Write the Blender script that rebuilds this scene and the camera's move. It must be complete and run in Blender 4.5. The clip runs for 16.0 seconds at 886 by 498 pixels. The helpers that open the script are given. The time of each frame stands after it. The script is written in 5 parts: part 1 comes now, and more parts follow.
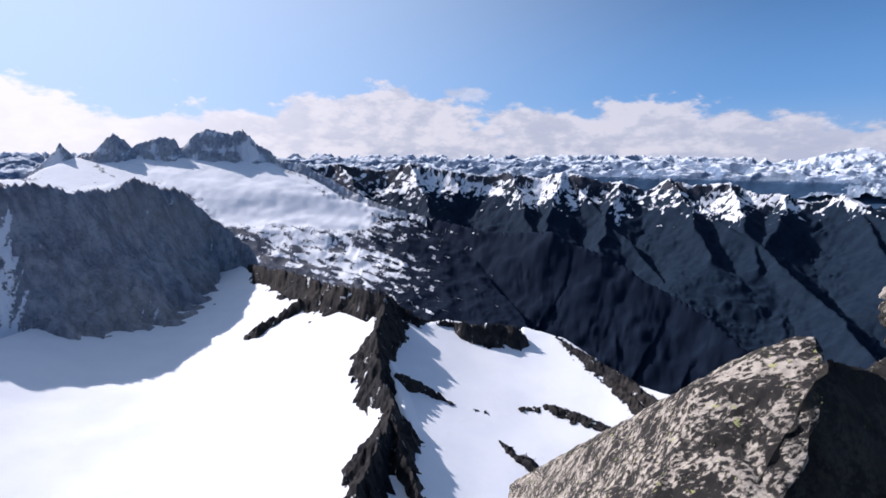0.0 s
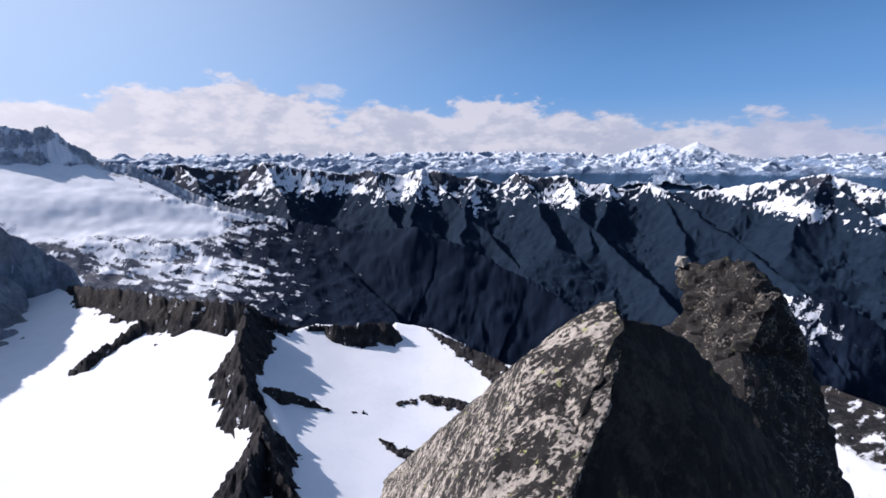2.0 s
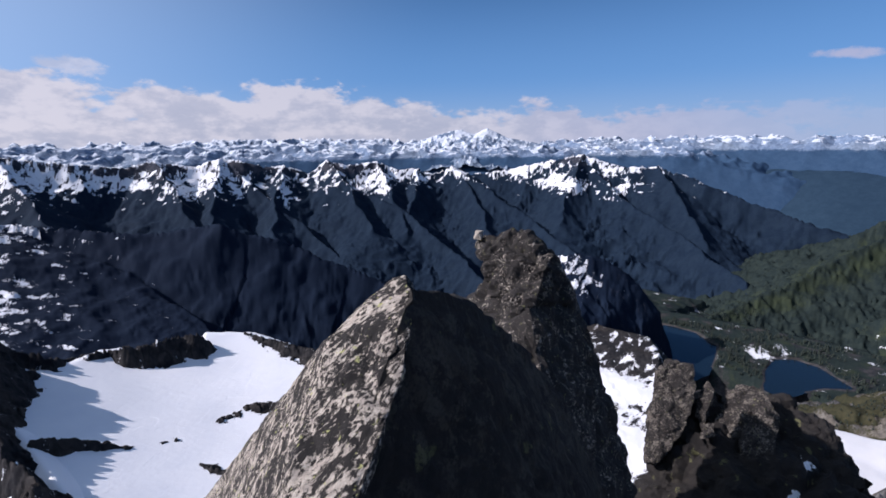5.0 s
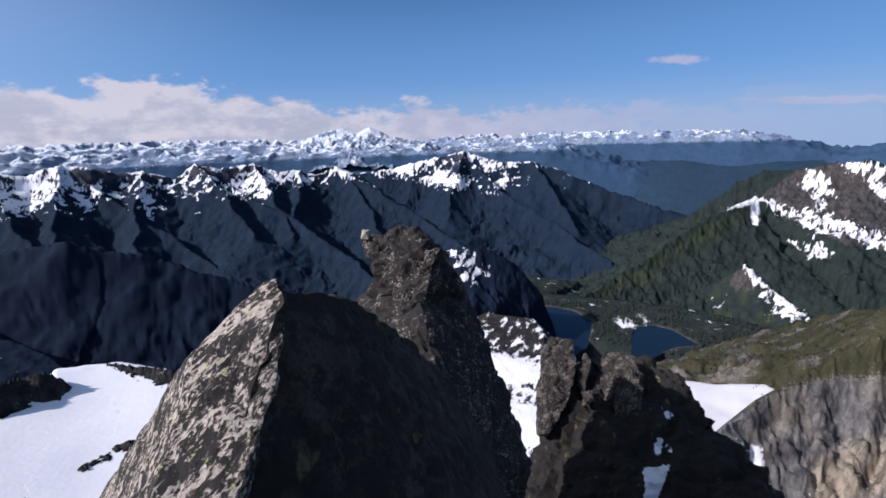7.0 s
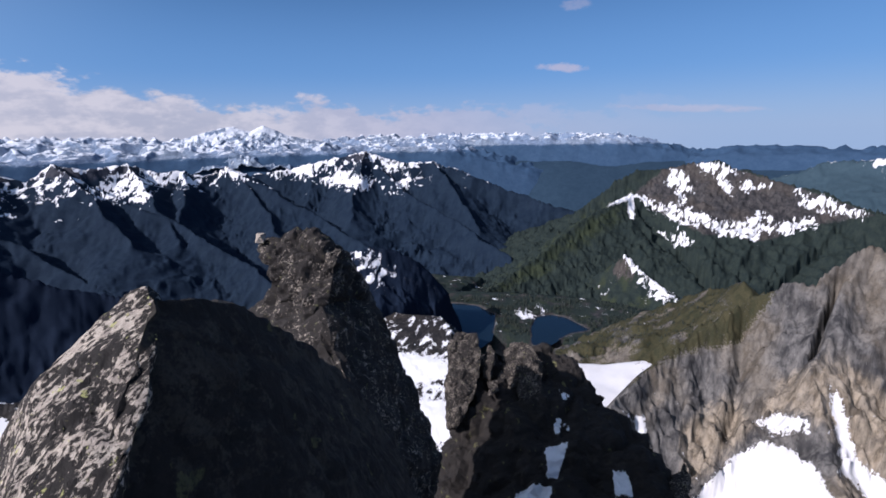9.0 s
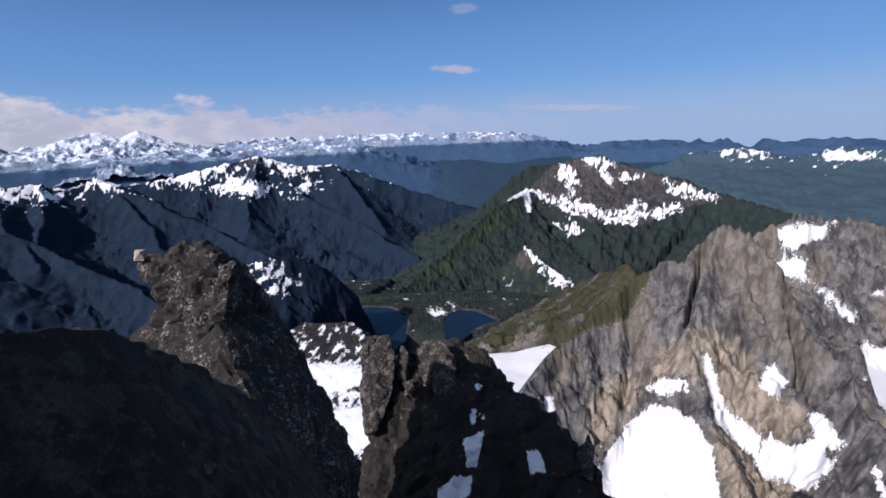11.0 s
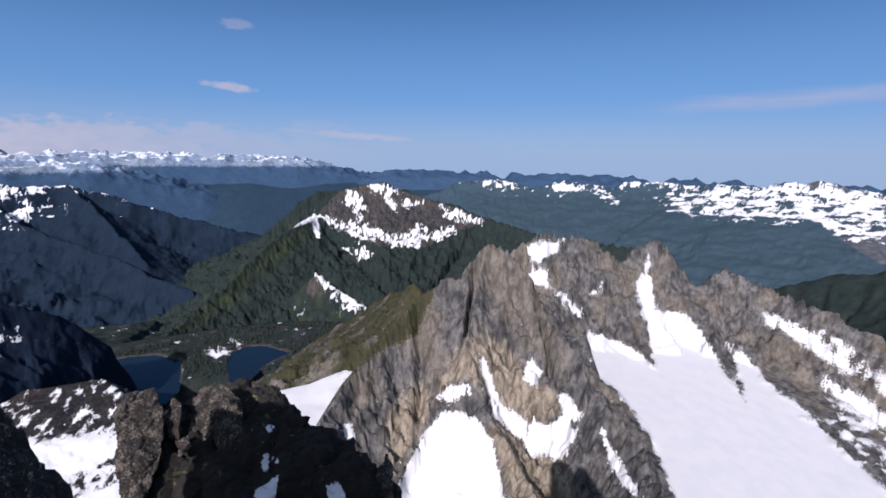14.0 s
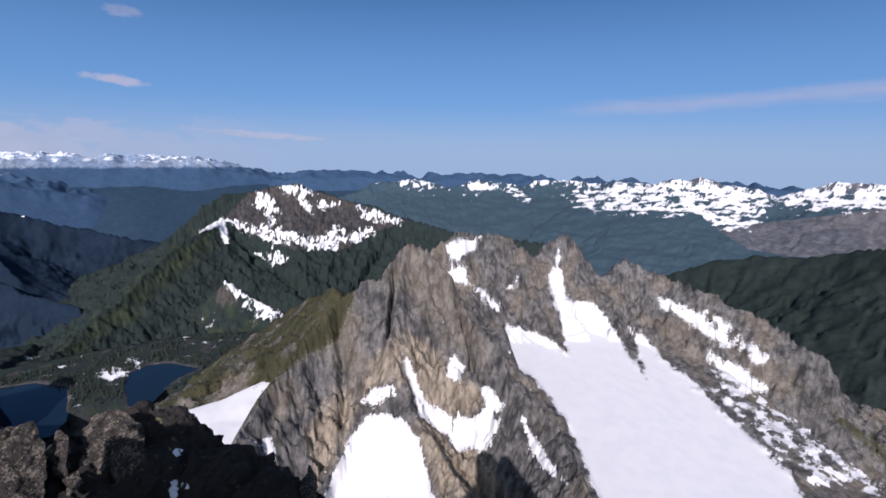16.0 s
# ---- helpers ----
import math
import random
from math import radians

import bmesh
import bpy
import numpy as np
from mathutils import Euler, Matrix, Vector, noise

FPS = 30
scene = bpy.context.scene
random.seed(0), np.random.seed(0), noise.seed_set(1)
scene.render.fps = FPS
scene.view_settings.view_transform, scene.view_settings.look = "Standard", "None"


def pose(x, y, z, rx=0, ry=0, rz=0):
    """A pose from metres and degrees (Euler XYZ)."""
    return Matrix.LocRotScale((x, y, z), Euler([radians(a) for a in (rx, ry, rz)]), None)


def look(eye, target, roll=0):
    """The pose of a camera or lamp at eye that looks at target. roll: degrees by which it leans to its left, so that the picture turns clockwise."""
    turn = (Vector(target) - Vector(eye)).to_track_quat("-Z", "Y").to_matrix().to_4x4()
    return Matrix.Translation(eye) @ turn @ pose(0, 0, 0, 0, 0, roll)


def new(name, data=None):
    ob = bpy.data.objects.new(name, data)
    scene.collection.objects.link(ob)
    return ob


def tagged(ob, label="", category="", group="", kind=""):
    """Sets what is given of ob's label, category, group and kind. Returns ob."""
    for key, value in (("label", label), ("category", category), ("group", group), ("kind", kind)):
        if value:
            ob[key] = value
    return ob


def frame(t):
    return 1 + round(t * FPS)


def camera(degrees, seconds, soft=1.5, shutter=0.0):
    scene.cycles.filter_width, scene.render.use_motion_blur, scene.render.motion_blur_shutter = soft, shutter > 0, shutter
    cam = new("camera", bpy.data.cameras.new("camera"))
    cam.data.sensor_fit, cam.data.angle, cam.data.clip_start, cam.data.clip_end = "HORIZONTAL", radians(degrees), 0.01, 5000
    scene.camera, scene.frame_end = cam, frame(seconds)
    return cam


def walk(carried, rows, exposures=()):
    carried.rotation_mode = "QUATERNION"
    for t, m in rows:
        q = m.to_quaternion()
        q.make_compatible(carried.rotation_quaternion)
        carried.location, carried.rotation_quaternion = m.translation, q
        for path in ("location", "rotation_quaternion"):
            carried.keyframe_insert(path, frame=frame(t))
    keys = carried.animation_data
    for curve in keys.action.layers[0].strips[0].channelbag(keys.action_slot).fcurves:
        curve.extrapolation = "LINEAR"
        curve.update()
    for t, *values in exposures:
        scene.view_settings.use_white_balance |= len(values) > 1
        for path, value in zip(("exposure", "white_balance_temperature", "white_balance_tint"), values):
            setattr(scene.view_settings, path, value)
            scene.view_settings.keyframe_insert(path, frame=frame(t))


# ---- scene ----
cam = camera(87.65, 16.0, 1.7)
PATH = [
    (0.0, pose(0.000, 0.000, 0.000, 78.55, -0.25, 0.00)),
    (0.5, pose(0.034, 0.003, -0.007, 78.18, -0.34, -3.22)),
    (1.0, pose(0.071, 0.000, -0.011, 78.07, 0.17, -7.23)),
    (1.5, pose(0.108, -0.009, -0.019, 77.96, 0.44, -12.42)),
    (2.0, pose(0.137, -0.017, -0.019, 78.24, 0.36, -16.86)),
    (2.5, pose(0.151, -0.027, -0.014, 78.39, 0.55, -20.14)),
    (3.0, pose(0.167, -0.045, -0.011, 78.21, 0.59, -23.53)),
    (3.5, pose(0.196, -0.069, -0.019, 77.59, 1.13, -27.73)),
    (4.0, pose(0.215, -0.087, -0.021, 77.18, 1.15, -30.75)),
    (4.5, pose(0.231, -0.109, -0.025, 77.18, 1.31, -34.86)),
    (5.0, pose(0.247, -0.128, -0.037, 76.41, 0.96, -39.81)),
    (5.2, pose(0.256, -0.135, -0.039, 76.27, 1.19, -41.47)),
    (7.3, pose(0.318, -0.213, -0.067, 75.95, 1.63, -55.56)),
    (7.5, pose(0.322, -0.219, -0.070, 75.90, 1.56, -56.65)),
    (8.0, pose(0.324, -0.235, -0.082, 74.95, 1.66, -59.27)),
    (8.5, pose(0.329, -0.253, -0.090, 75.16, 1.39, -62.86)),
    (8.7, pose(0.330, -0.262, -0.089, 75.45, 1.28, -64.06)),
    (10.8, pose(0.325, -0.367, -0.086, 75.29, 1.26, -76.39)),
    (11.0, pose(0.324, -0.380, -0.086, 75.47, 2.01, -77.80)),
    (11.5, pose(0.315, -0.405, -0.090, 75.71, 1.80, -81.18)),
    (12.0, pose(0.298, -0.424, -0.095, 75.19, 0.93, -85.58)),
    (12.5, pose(0.281, -0.444, -0.098, 76.46, 0.71, -91.49)),
    (13.0, pose(0.290, -0.457, -0.086, 77.51, -0.13, -95.03)),
    (13.5, pose(0.291, -0.477, -0.076, 78.09, -0.35, -99.72)),
    (14.0, pose(0.291, -0.487, -0.065, 78.37, -0.99, -103.33)),
    (14.5, pose(0.290, -0.492, -0.054, 78.47, -1.12, -105.87)),
    (15.0, pose(0.288, -0.497, -0.046, 78.60, -1.32, -108.17)),
    (15.5, pose(0.286, -0.506, -0.039, 78.56, -1.20, -110.35)),
    (16.0, pose(0.279, -0.528, -0.038, 78.54, -0.96, -113.50)),
]
walk(cam, PATH, [(0.0, 0.44, 6200.0, 20.0), (5.0, 0.30, 6200.0, 22.0), (16.0, 0.30, 6380.0, 23.0)])

# ---- light ----
SUN_AZ, SUN_EL = 57.0, 35.0          # degrees left of north (y), degrees up
sun = new("sun", bpy.data.lights.new("sun", "SUN"))
sun.data.energy, sun.data.angle, sun.data.color = 4.6, radians(0.55), (1.0, 0.95, 0.88)
sun.matrix_world = pose(0, 0, 900) @ look((0, 0, 0), (math.sin(radians(SUN_AZ)) * math.cos(radians(SUN_EL)), -math.cos(radians(SUN_AZ)) * math.cos(radians(SUN_EL)), -math.sin(radians(SUN_EL))))


class Net:
    """Small helper to write node trees."""

    def __init__(self, tree):
        self.tree = tree

    def node(self, kind, inputs=None, **props):
        n = self.tree.nodes.new(kind)
        for k, v in props.items():
            setattr(n, k, v)
        for k, v in (inputs or {}).items():
            if isinstance(v, bpy.types.NodeSocket):
                self.tree.links.new(v, n.inputs[k])
            else:
                n.inputs[k].default_value = v
        return n

    def math(self, op, a, b=0.0, c=0.0, clamp=False):
        return self.node("ShaderNodeMath", {0: a, 1: b, 2: c}, operation=op, use_clamp=clamp).outputs[0]

    def vec(self, op, a, b=(0, 0, 0)):
        return self.node("ShaderNodeVectorMath", {0: a, 1: b}, operation=op).outputs[0]

    def noise(self, vector, scale, detail=6.0, rough=0.55, distort=0.0):
        return self.node("ShaderNodeTexNoise", {"Vector": vector, "Scale": scale, "Detail": detail, "Roughness": rough, "Distortion": distort}).outputs[0]

    def steps(self, x, lo, hi):
        return self.node("ShaderNodeMapRange", {0: x, 1: lo, 2: hi, 3: 0.0, 4: 1.0}, interpolation_type="SMOOTHSTEP").outputs[0]

    def mix(self, f, a, b):
        return self.node("ShaderNodeMix", {0: f, 6: a, 7: b}, data_type="RGBA").outputs[2]


def make_sky():
    world = bpy.data.worlds.new("sky")
    scene.world = world
    world.use_nodes = True
    world.node_tree.nodes.clear()
    n = Net(world.node_tree)
    sky = n.node("ShaderNodeTexSky", sky_type="NISHITA", sun_disc=False, sun_elevation=radians(SUN_EL), sun_rotation=radians(-SUN_AZ),
                 altitude=2200.0, air_density=1.0, dust_density=0.35, ozone_density=2.0)
    clear = n.node("ShaderNodeHueSaturation", {"Saturation": 1.28, "Value": 1.1, "Color": sky.outputs[0]}).outputs[0]
    where = n.node("ShaderNodeTexCoord").outputs["Generated"]
    xyz = n.node("ShaderNodeSeparateXYZ", {0: where})
    el = n.math("MULTIPLY", n.math("ARCSINE", xyz.outputs[2]), 57.2958)
    az = n.math("MULTIPLY", n.math("ARCTAN2", n.math("MULTIPLY", xyz.outputs[0], -1.0), xyz.outputs[1]), 57.2958)
    flat = n.node("ShaderNodeCombineXYZ", {0: az, 1: n.math("MULTIPLY", el, 2.0), 2: 3.7}).outputs[0]
    # cumulus bank along the horizon, higher towards the sun, fading out to a thin streak away from it
    top = n.node("ShaderNodeMapRange", {0: az, 1: -85.0, 2: 20.0, 3: 2.6, 4: 6.4}).outputs[0]
    big = n.noise(flat, 0.07, 8.0, 0.58)
    fine = n.noise(flat, 0.35, 6.0, 0.6)
    puff = n.math("ADD", n.math("MULTIPLY", n.math("SUBTRACT", big, 0.5), 19.0), n.math("MULTIPLY", n.math("SUBTRACT", fine, 0.5), 6.0))
    depth = n.math("ADD", n.math("SUBTRACT", top, el), puff)
    body = n.steps(depth, 0.0, 1.6)
    fade = n.steps(az, -102.0, -32.0)
    cover = n.math("MULTIPLY", body, n.math("MULTIPLY", fade, 0.84))
    low = n.steps(el, -3.0, 3.0)
    shade = n.math("ADD", n.steps(n.math("ADD", n.math("MULTIPLY", fine, 0.6), n.math("MULTIPLY", n.noise(n.vec("ADD", flat, (0.0, 2.2, 0.0)), 0.16, 7.0, 0.6), 0.4)), 0.42, 0.60), n.math("MULTIPLY", n.steps(depth, 4.5, 0.0), 0.35), clamp=True)
    cloud = n.mix(shade, (8.0, 8.2, 9.0, 1), (12.6, 12.1, 11.8, 1))
    sunny = n.steps(az, -40.0, 60.0)
    cloud = n.mix(sunny, n.mix(0.25, cloud, (4.2, 5.2, 7.0, 1)), cloud)
    cloud = n.mix(n.math("MULTIPLY", n.steps(az, 2.0, 42.0), 0.75), cloud, (16.0, 15.4, 15.2, 1))
    # bright blue low down, pale close over the horizon
    clear = n.mix(n.math("MULTIPLY", n.math("SUBTRACT", 1.0, n.steps(el, 3.0, 24.0)), 0.72), clear, (2.2, 5.5, 10.8, 1))
    clear = n.mix(n.math("MULTIPLY", n.math("SUBTRACT", 1.0, n.steps(el, -2.0, 7.0)), 0.85), clear, (5.0, 7.3, 10.2, 1))
    toward = n.node("ShaderNodeVectorMath", {0: where, 1: (-math.sin(radians(SUN_AZ)) * math.cos(radians(SUN_EL)), math.cos(radians(SUN_AZ)) * math.cos(radians(SUN_EL)), math.sin(radians(SUN_EL)))}, operation="DOT_PRODUCT").outputs["Value"]
    glare = n.math("POWER", n.math("MAXIMUM", toward, 0.0), 1.9)
    clear = n.node("ShaderNodeMix", {0: n.math("MULTIPLY", glare, 0.95), 6: clear, 7: (10.5, 13.2, 16.0, 1)}, data_type="RGBA").outputs[2]
    # a few small puffs and a cirrus streak
    ragged = n.math("MULTIPLY", n.math("SUBTRACT", n.noise(flat, 0.5, 7.0, 0.66), 0.5), 2.6)

    def puff_at(a, e, wide, high):
        """A small cloud round the bearing a and the height e, in degrees."""
        across = n.math("POWER", n.math("ABSOLUTE", n.math("DIVIDE", n.math("SUBTRACT", az, a), wide)), 2.0)
        up = n.math("POWER", n.math("ABSOLUTE", n.math("DIVIDE", n.math("SUBTRACT", el, n.math("MULTIPLY_ADD", n.math("SUBTRACT", az, a), 0.06, e)), high)), 2.0)
        return n.steps(n.math("ADD", n.math("SUBTRACT", 1.0, n.math("ADD", across, up)), ragged), 0.0, 0.9)

    lone = n.math("MAXIMUM", puff_at(-79.6, 6.7, 3.1, 0.55), n.math("MULTIPLY", puff_at(-80.7, 12.9, 1.8, 0.7), 0.45))
    lone = n.math("MAXIMUM", lone, puff_at(-3.0, 7.0, 3.0, 1.0))
    lone = n.math("MAXIMUM", lone, n.math("MULTIPLY", puff_at(-92.0, 2.0, 9.0, 0.5), 0.7))
    line = n.math("ADD", 5.2, n.math("MULTIPLY", n.math("ADD", az, 126.0), -0.04))
    wisp = n.math("SUBTRACT", 1.0, n.math("MULTIPLY", n.math("ABSOLUTE", n.math("SUBTRACT", el, line)), 0.7))
    wisp = n.math("MULTIPLY", n.steps(n.math("ADD", wisp, n.math("SUBTRACT", n.noise(n.vec("MULTIPLY", flat, (0.25, 1.0, 1.0)), 0.5, 6.0, 0.6), 0.5)), 0.1, 1.2), n.steps(az, -124.0, -136.0))
    cover = n.math("MAXIMUM", cover, n.math("ADD", n.math("MULTIPLY", lone, 0.55), n.math("MULTIPLY", wisp, 0.35)), clamp=True)
    cloud = n.mix(n.math("MULTIPLY", n.steps(az, -40.0, -70.0), 0.6), cloud, (9.0, 7.6, 8.6, 1))
    mixed = n.mix(cover, clear, cloud)
    bg = n.node("ShaderNodeBackground", {0: mixed, 1: 0.052})
    out = n.node("ShaderNodeOutputWorld", {0: bg.outputs[0]})


make_sky()


# ---- materials ----
def principled(name):
    m = bpy.data.materials.new(name)
    m.use_nodes = True
    m.node_tree.nodes.clear()
    n = Net(m.node_tree)
    bsdf = n.node("ShaderNodeBsdfPrincipled")
    n.node("ShaderNodeOutputMaterial", {0: bsdf.outputs[0]})
    return m, n, bsdf


def bump(n, bsdf, height, strength, distance):
    b = n.node("ShaderNodeBump", {"Strength": strength, "Distance": distance, "Height": height})
    n.tree.links.new(b.outputs[0], bsdf.inputs["Normal"])


def terrain_material(name, size, rock_a, rock_b, veg_a, veg_b, snow=(0.76, 0.78, 0.81), break_up=1.0, blocky=0.5, ochre=None, relief=0.8):
    """Rock, plants and snow by the mesh's fields 'snow' and 'veg'; size is the width of the coarse marks in metres."""
    m, n, bsdf = principled(name)
    where = n.node("ShaderNodeTexCoord").outputs["Object"]
    coarse = n.noise(where, 1.0 / size, 8.0, 0.6)
    fine = n.noise(where, 9.0 / size, 6.0, 0.65)
    streak = n.noise(n.vec("MULTIPLY", where, (1.0, 1.0, 0.16)), 2.6 / size, 9.0, 0.64, 0.6)
    rock = n.mix(n.steps(n.math("ADD", n.math("MULTIPLY", coarse, 0.42), n.math("MULTIPLY", streak, 0.58)), 0.40, 0.60), (*rock_a, 1), (*rock_b, 1))
    zone = n.noise(where, 0.22 / size, 4.0, 0.55)
    tan = ochre or (rock_b[0] * 1.25, rock_b[1] * 1.1, rock_b[2] * 0.9)
    rock = n.mix(n.math("MULTIPLY", n.steps(zone, 0.46, 0.60), 0.6), rock, n.mix(0.65, rock, (*tan, 1)))
    rock = n.mix(n.math("MULTIPLY", n.steps(n.noise(n.vec("ADD", where, (31, 7, 0)), 0.3 / size, 5.0, 0.6), 0.5, 0.66), 0.65), rock, n.mix(0.6, rock, (*rock_a, 1)))
    bleached = n.steps(n.math("ADD", n.node("ShaderNodeAttribute", attribute_name="bleached").outputs["Fac"], n.math("SUBTRACT", streak, 0.5)), -0.1, 0.35)
    rock = n.mix(n.math("MULTIPLY", bleached, 0.85), rock, n.mix(n.steps(streak, 0.35, 0.6), (0.11, 0.09, 0.066, 1), (0.31, 0.265, 0.205, 1)))
    rock = n.mix(n.steps(fine, 0.5, 0.72), rock, n.mix(0.5, rock, (0.02, 0.02, 0.022, 1)))
    joints = n.node("ShaderNodeTexVoronoi", {"Vector": n.vec("ADD", n.vec("MULTIPLY", where, (1.0, 1.0, 0.45)), n.vec("MULTIPLY", n.node("ShaderNodeTexNoise", {"Vector": where, "Scale": 2.0 / size}).outputs["Color"], (size * 0.35, size * 0.35, size * 0.35))), "Scale": 3.2 / size, "Randomness": 1.0}, feature="F1")
    facet = n.node("ShaderNodeSeparateColor", {0: joints.outputs["Color"]}).outputs[0]
    rock = n.mix(n.math("MULTIPLY", n.steps(facet, 0.35, 0.95), blocky), rock, n.mix(0.5, rock, (rock_b[0] * 1.5, rock_b[1] * 1.5, rock_b[2] * 1.5, 1)))
    rock = n.mix(n.math("MULTIPLY", n.steps(joints.outputs["Distance"], 0.42, 0.75), blocky), rock, (rock_a[0] * 0.4, rock_a[1] * 0.4, rock_a[2] * 0.4, 1))
    veg = n.mix(n.steps(n.math("ADD", n.math("MULTIPLY", streak, 0.4), n.math("ADD", n.math("MULTIPLY", coarse, 0.3), n.math("MULTIPLY", fine, 0.3))), 0.40, 0.60), (*veg_a, 1), (*veg_b, 1))
    wiggle = n.math("ADD", n.math("MULTIPLY", n.math("SUBTRACT", coarse, 0.5), 1.1 * break_up), n.math("MULTIPLY", n.math("SUBTRACT", fine, 0.5), 1.3 * break_up))
    v = n.math("ADD", n.node("ShaderNodeAttribute", attribute_name="veg").outputs["Fac"], wiggle)
    s = n.math("ADD", n.node("ShaderNodeAttribute", attribute_name="snow").outputs["Fac"], wiggle)
    v, s = n.steps(v, -0.12, 0.12), n.steps(s, -0.06, 0.06)
    lea = n.steps(n.math("ADD", n.node("ShaderNodeAttribute", attribute_name="meadow").outputs["Fac"], wiggle), -0.3, 0.3)
    veg = n.mix(lea, veg, n.mix(coarse, (0.022, 0.032, 0.021, 1), (0.040, 0.050, 0.029, 1)))
    white = n.mix(n.steps(coarse, 0.35, 0.7), (*snow, 1), (snow[0] * 0.93, snow[1] * 0.94, snow[2] * 0.96, 1))
    colour = n.mix(s, n.mix(v, rock, veg), white)
    m.node_tree.links.new(colour, bsdf.inputs["Base Color"])
    bsdf.inputs["Roughness"].default_value = 0.85
    bsdf.inputs["Specular IOR Level"].default_value = 0.04
    rough = n.math("MULTIPLY", n.math("ADD", n.math("ADD", n.math("MULTIPLY", fine, 0.6), n.math("MULTIPLY", facet, 0.5 * blocky)), n.math("MULTIPLY", streak, 0.3)), n.math("SUBTRACT", 1.0, n.math("MULTIPLY", s, 0.85)))
    bump(n, bsdf, rough, relief, size * 0.07)
    return m


# ---- shapes of land ----
def hashed(ix, iy, seed):
    h = (ix.astype(np.int64) * 374761393 + iy.astype(np.int64) * 668265263 + seed * 974711) & 0xFFFFFFFF
    h = ((h ^ (h >> 13)) * 1274126177) & 0xFFFFFFFF
    return ((h ^ (h >> 16)) & 0xFFFF) / 65535.0


def lattice(x, y, seed):
    """Smooth noise of -1 to 1 with slopes at its lattice points."""
    x0, y0 = np.floor(x), np.floor(y)
    fx, fy = x - x0, y - y0
    u, v = fx * fx * fx * (fx * (fx * 6 - 15) + 10), fy * fy * fy * (fy * (fy * 6 - 15) + 10)

    def corner(i, j):
        a = hashed(x0 + i, y0 + j, seed) * 2 * np.pi
        return np.cos(a) * (fx - i) + np.sin(a) * (fy - j)

    return 1.5 * ((corner(0, 0) * (1 - u) + corner(1, 0) * u) * (1 - v) + (corner(0, 1) * (1 - u) + corner(1, 1) * u) * v)


def fbm(x, y, octaves, seed, gain=0.5):
    total, amp, norm = 0.0, 1.0, 0.0
    for i in range(octaves):
        total, norm = total + amp * lattice(x, y, seed + i), norm + amp
        x, y, amp = x * 2.03 + 17.1, y * 2.03 - 9.7, amp * gain
    return total / norm


def ridged(x, y, octaves, seed, gain=0.5):
    """0 in gullies to 1 on sharp ribs."""
    total, amp, norm = 0.0, 1.0, 0.0
    for i in range(octaves):
        total, norm = total + amp * (1 - np.abs(lattice(x, y, seed + i))), norm + amp
        x, y, amp = x * 2.07 + 5.3, y * 2.07 + 11.9, amp * gain
    return total / norm


def spurs(x, y, octaves, seed, gain=0.45):
    """Branching mountain spurs, 0 to about 1: each finer set of ribs grows on the coarser ones."""
    total, amp, norm, weight = 0.0, 1.0, 0.0, 1.0
    for i in range(octaves):
        n = np.clip(1 - np.abs(lattice(x, y, seed + i)), 0, 1) ** 1.4 * weight
        total, norm, weight = total + n * amp, norm + amp, np.clip(n * 1.5, 0, 1)
        x, y, amp = x * 2.05 + 7.7, y * 2.05 + 3.1, amp * gain
    return total / norm


def chunks(x, y, seed):
    """Broken rock: tilted facets with steps between them, about -1 to 1."""
    x, y = x + 0.35 * fbm(x * 1.3, y * 1.3, 2, seed + 3), y + 0.35 * fbm(x * 1.3, y * 1.3, 2, seed + 4)
    x0, y0 = np.floor(x), np.floor(y)
    near, value = np.full(x.shape, 1e9), np.zeros(x.shape)
    for i in (-1, 0, 1):
        for j in (-1, 0, 1):
            cx, cy = x0 + i, y0 + j
            dx, dy = x - cx - hashed(cx, cy, seed), y - cy - hashed(cx, cy, seed + 1)
            d = dx * dx + dy * dy
            v = (hashed(cx, cy, seed + 2) - 0.5) * 1.5 + dx * (hashed(cx, cy, seed + 5) - 0.5) * 2.4 + dy * (hashed(cx, cy, seed + 6) - 0.5) * 2.4
            value, near = np.where(d < near, v, value), np.minimum(d, near)
    return value


def polar(points):
    """(degrees left of north, degrees up, metres off) as seen from the summit, to x, y, z."""
    a, e, d = np.radians([p[0] for p in points]), np.radians([p[1] for p in points]), np.array([p[2] for p in points], float)
    return np.stack([-np.sin(a) * d, np.cos(a) * d, np.tan(e) * d], 1)


def ridge(points, steep=0.8, drop=80.0, gentle=0.3, rib=0.15, width=120.0, jag=0.0):
    """A crest line: steep under the crest down to about drop, then gentle; rib and width give its gullies."""
    return polar(points), steep, drop, gentle, rib, width, jag


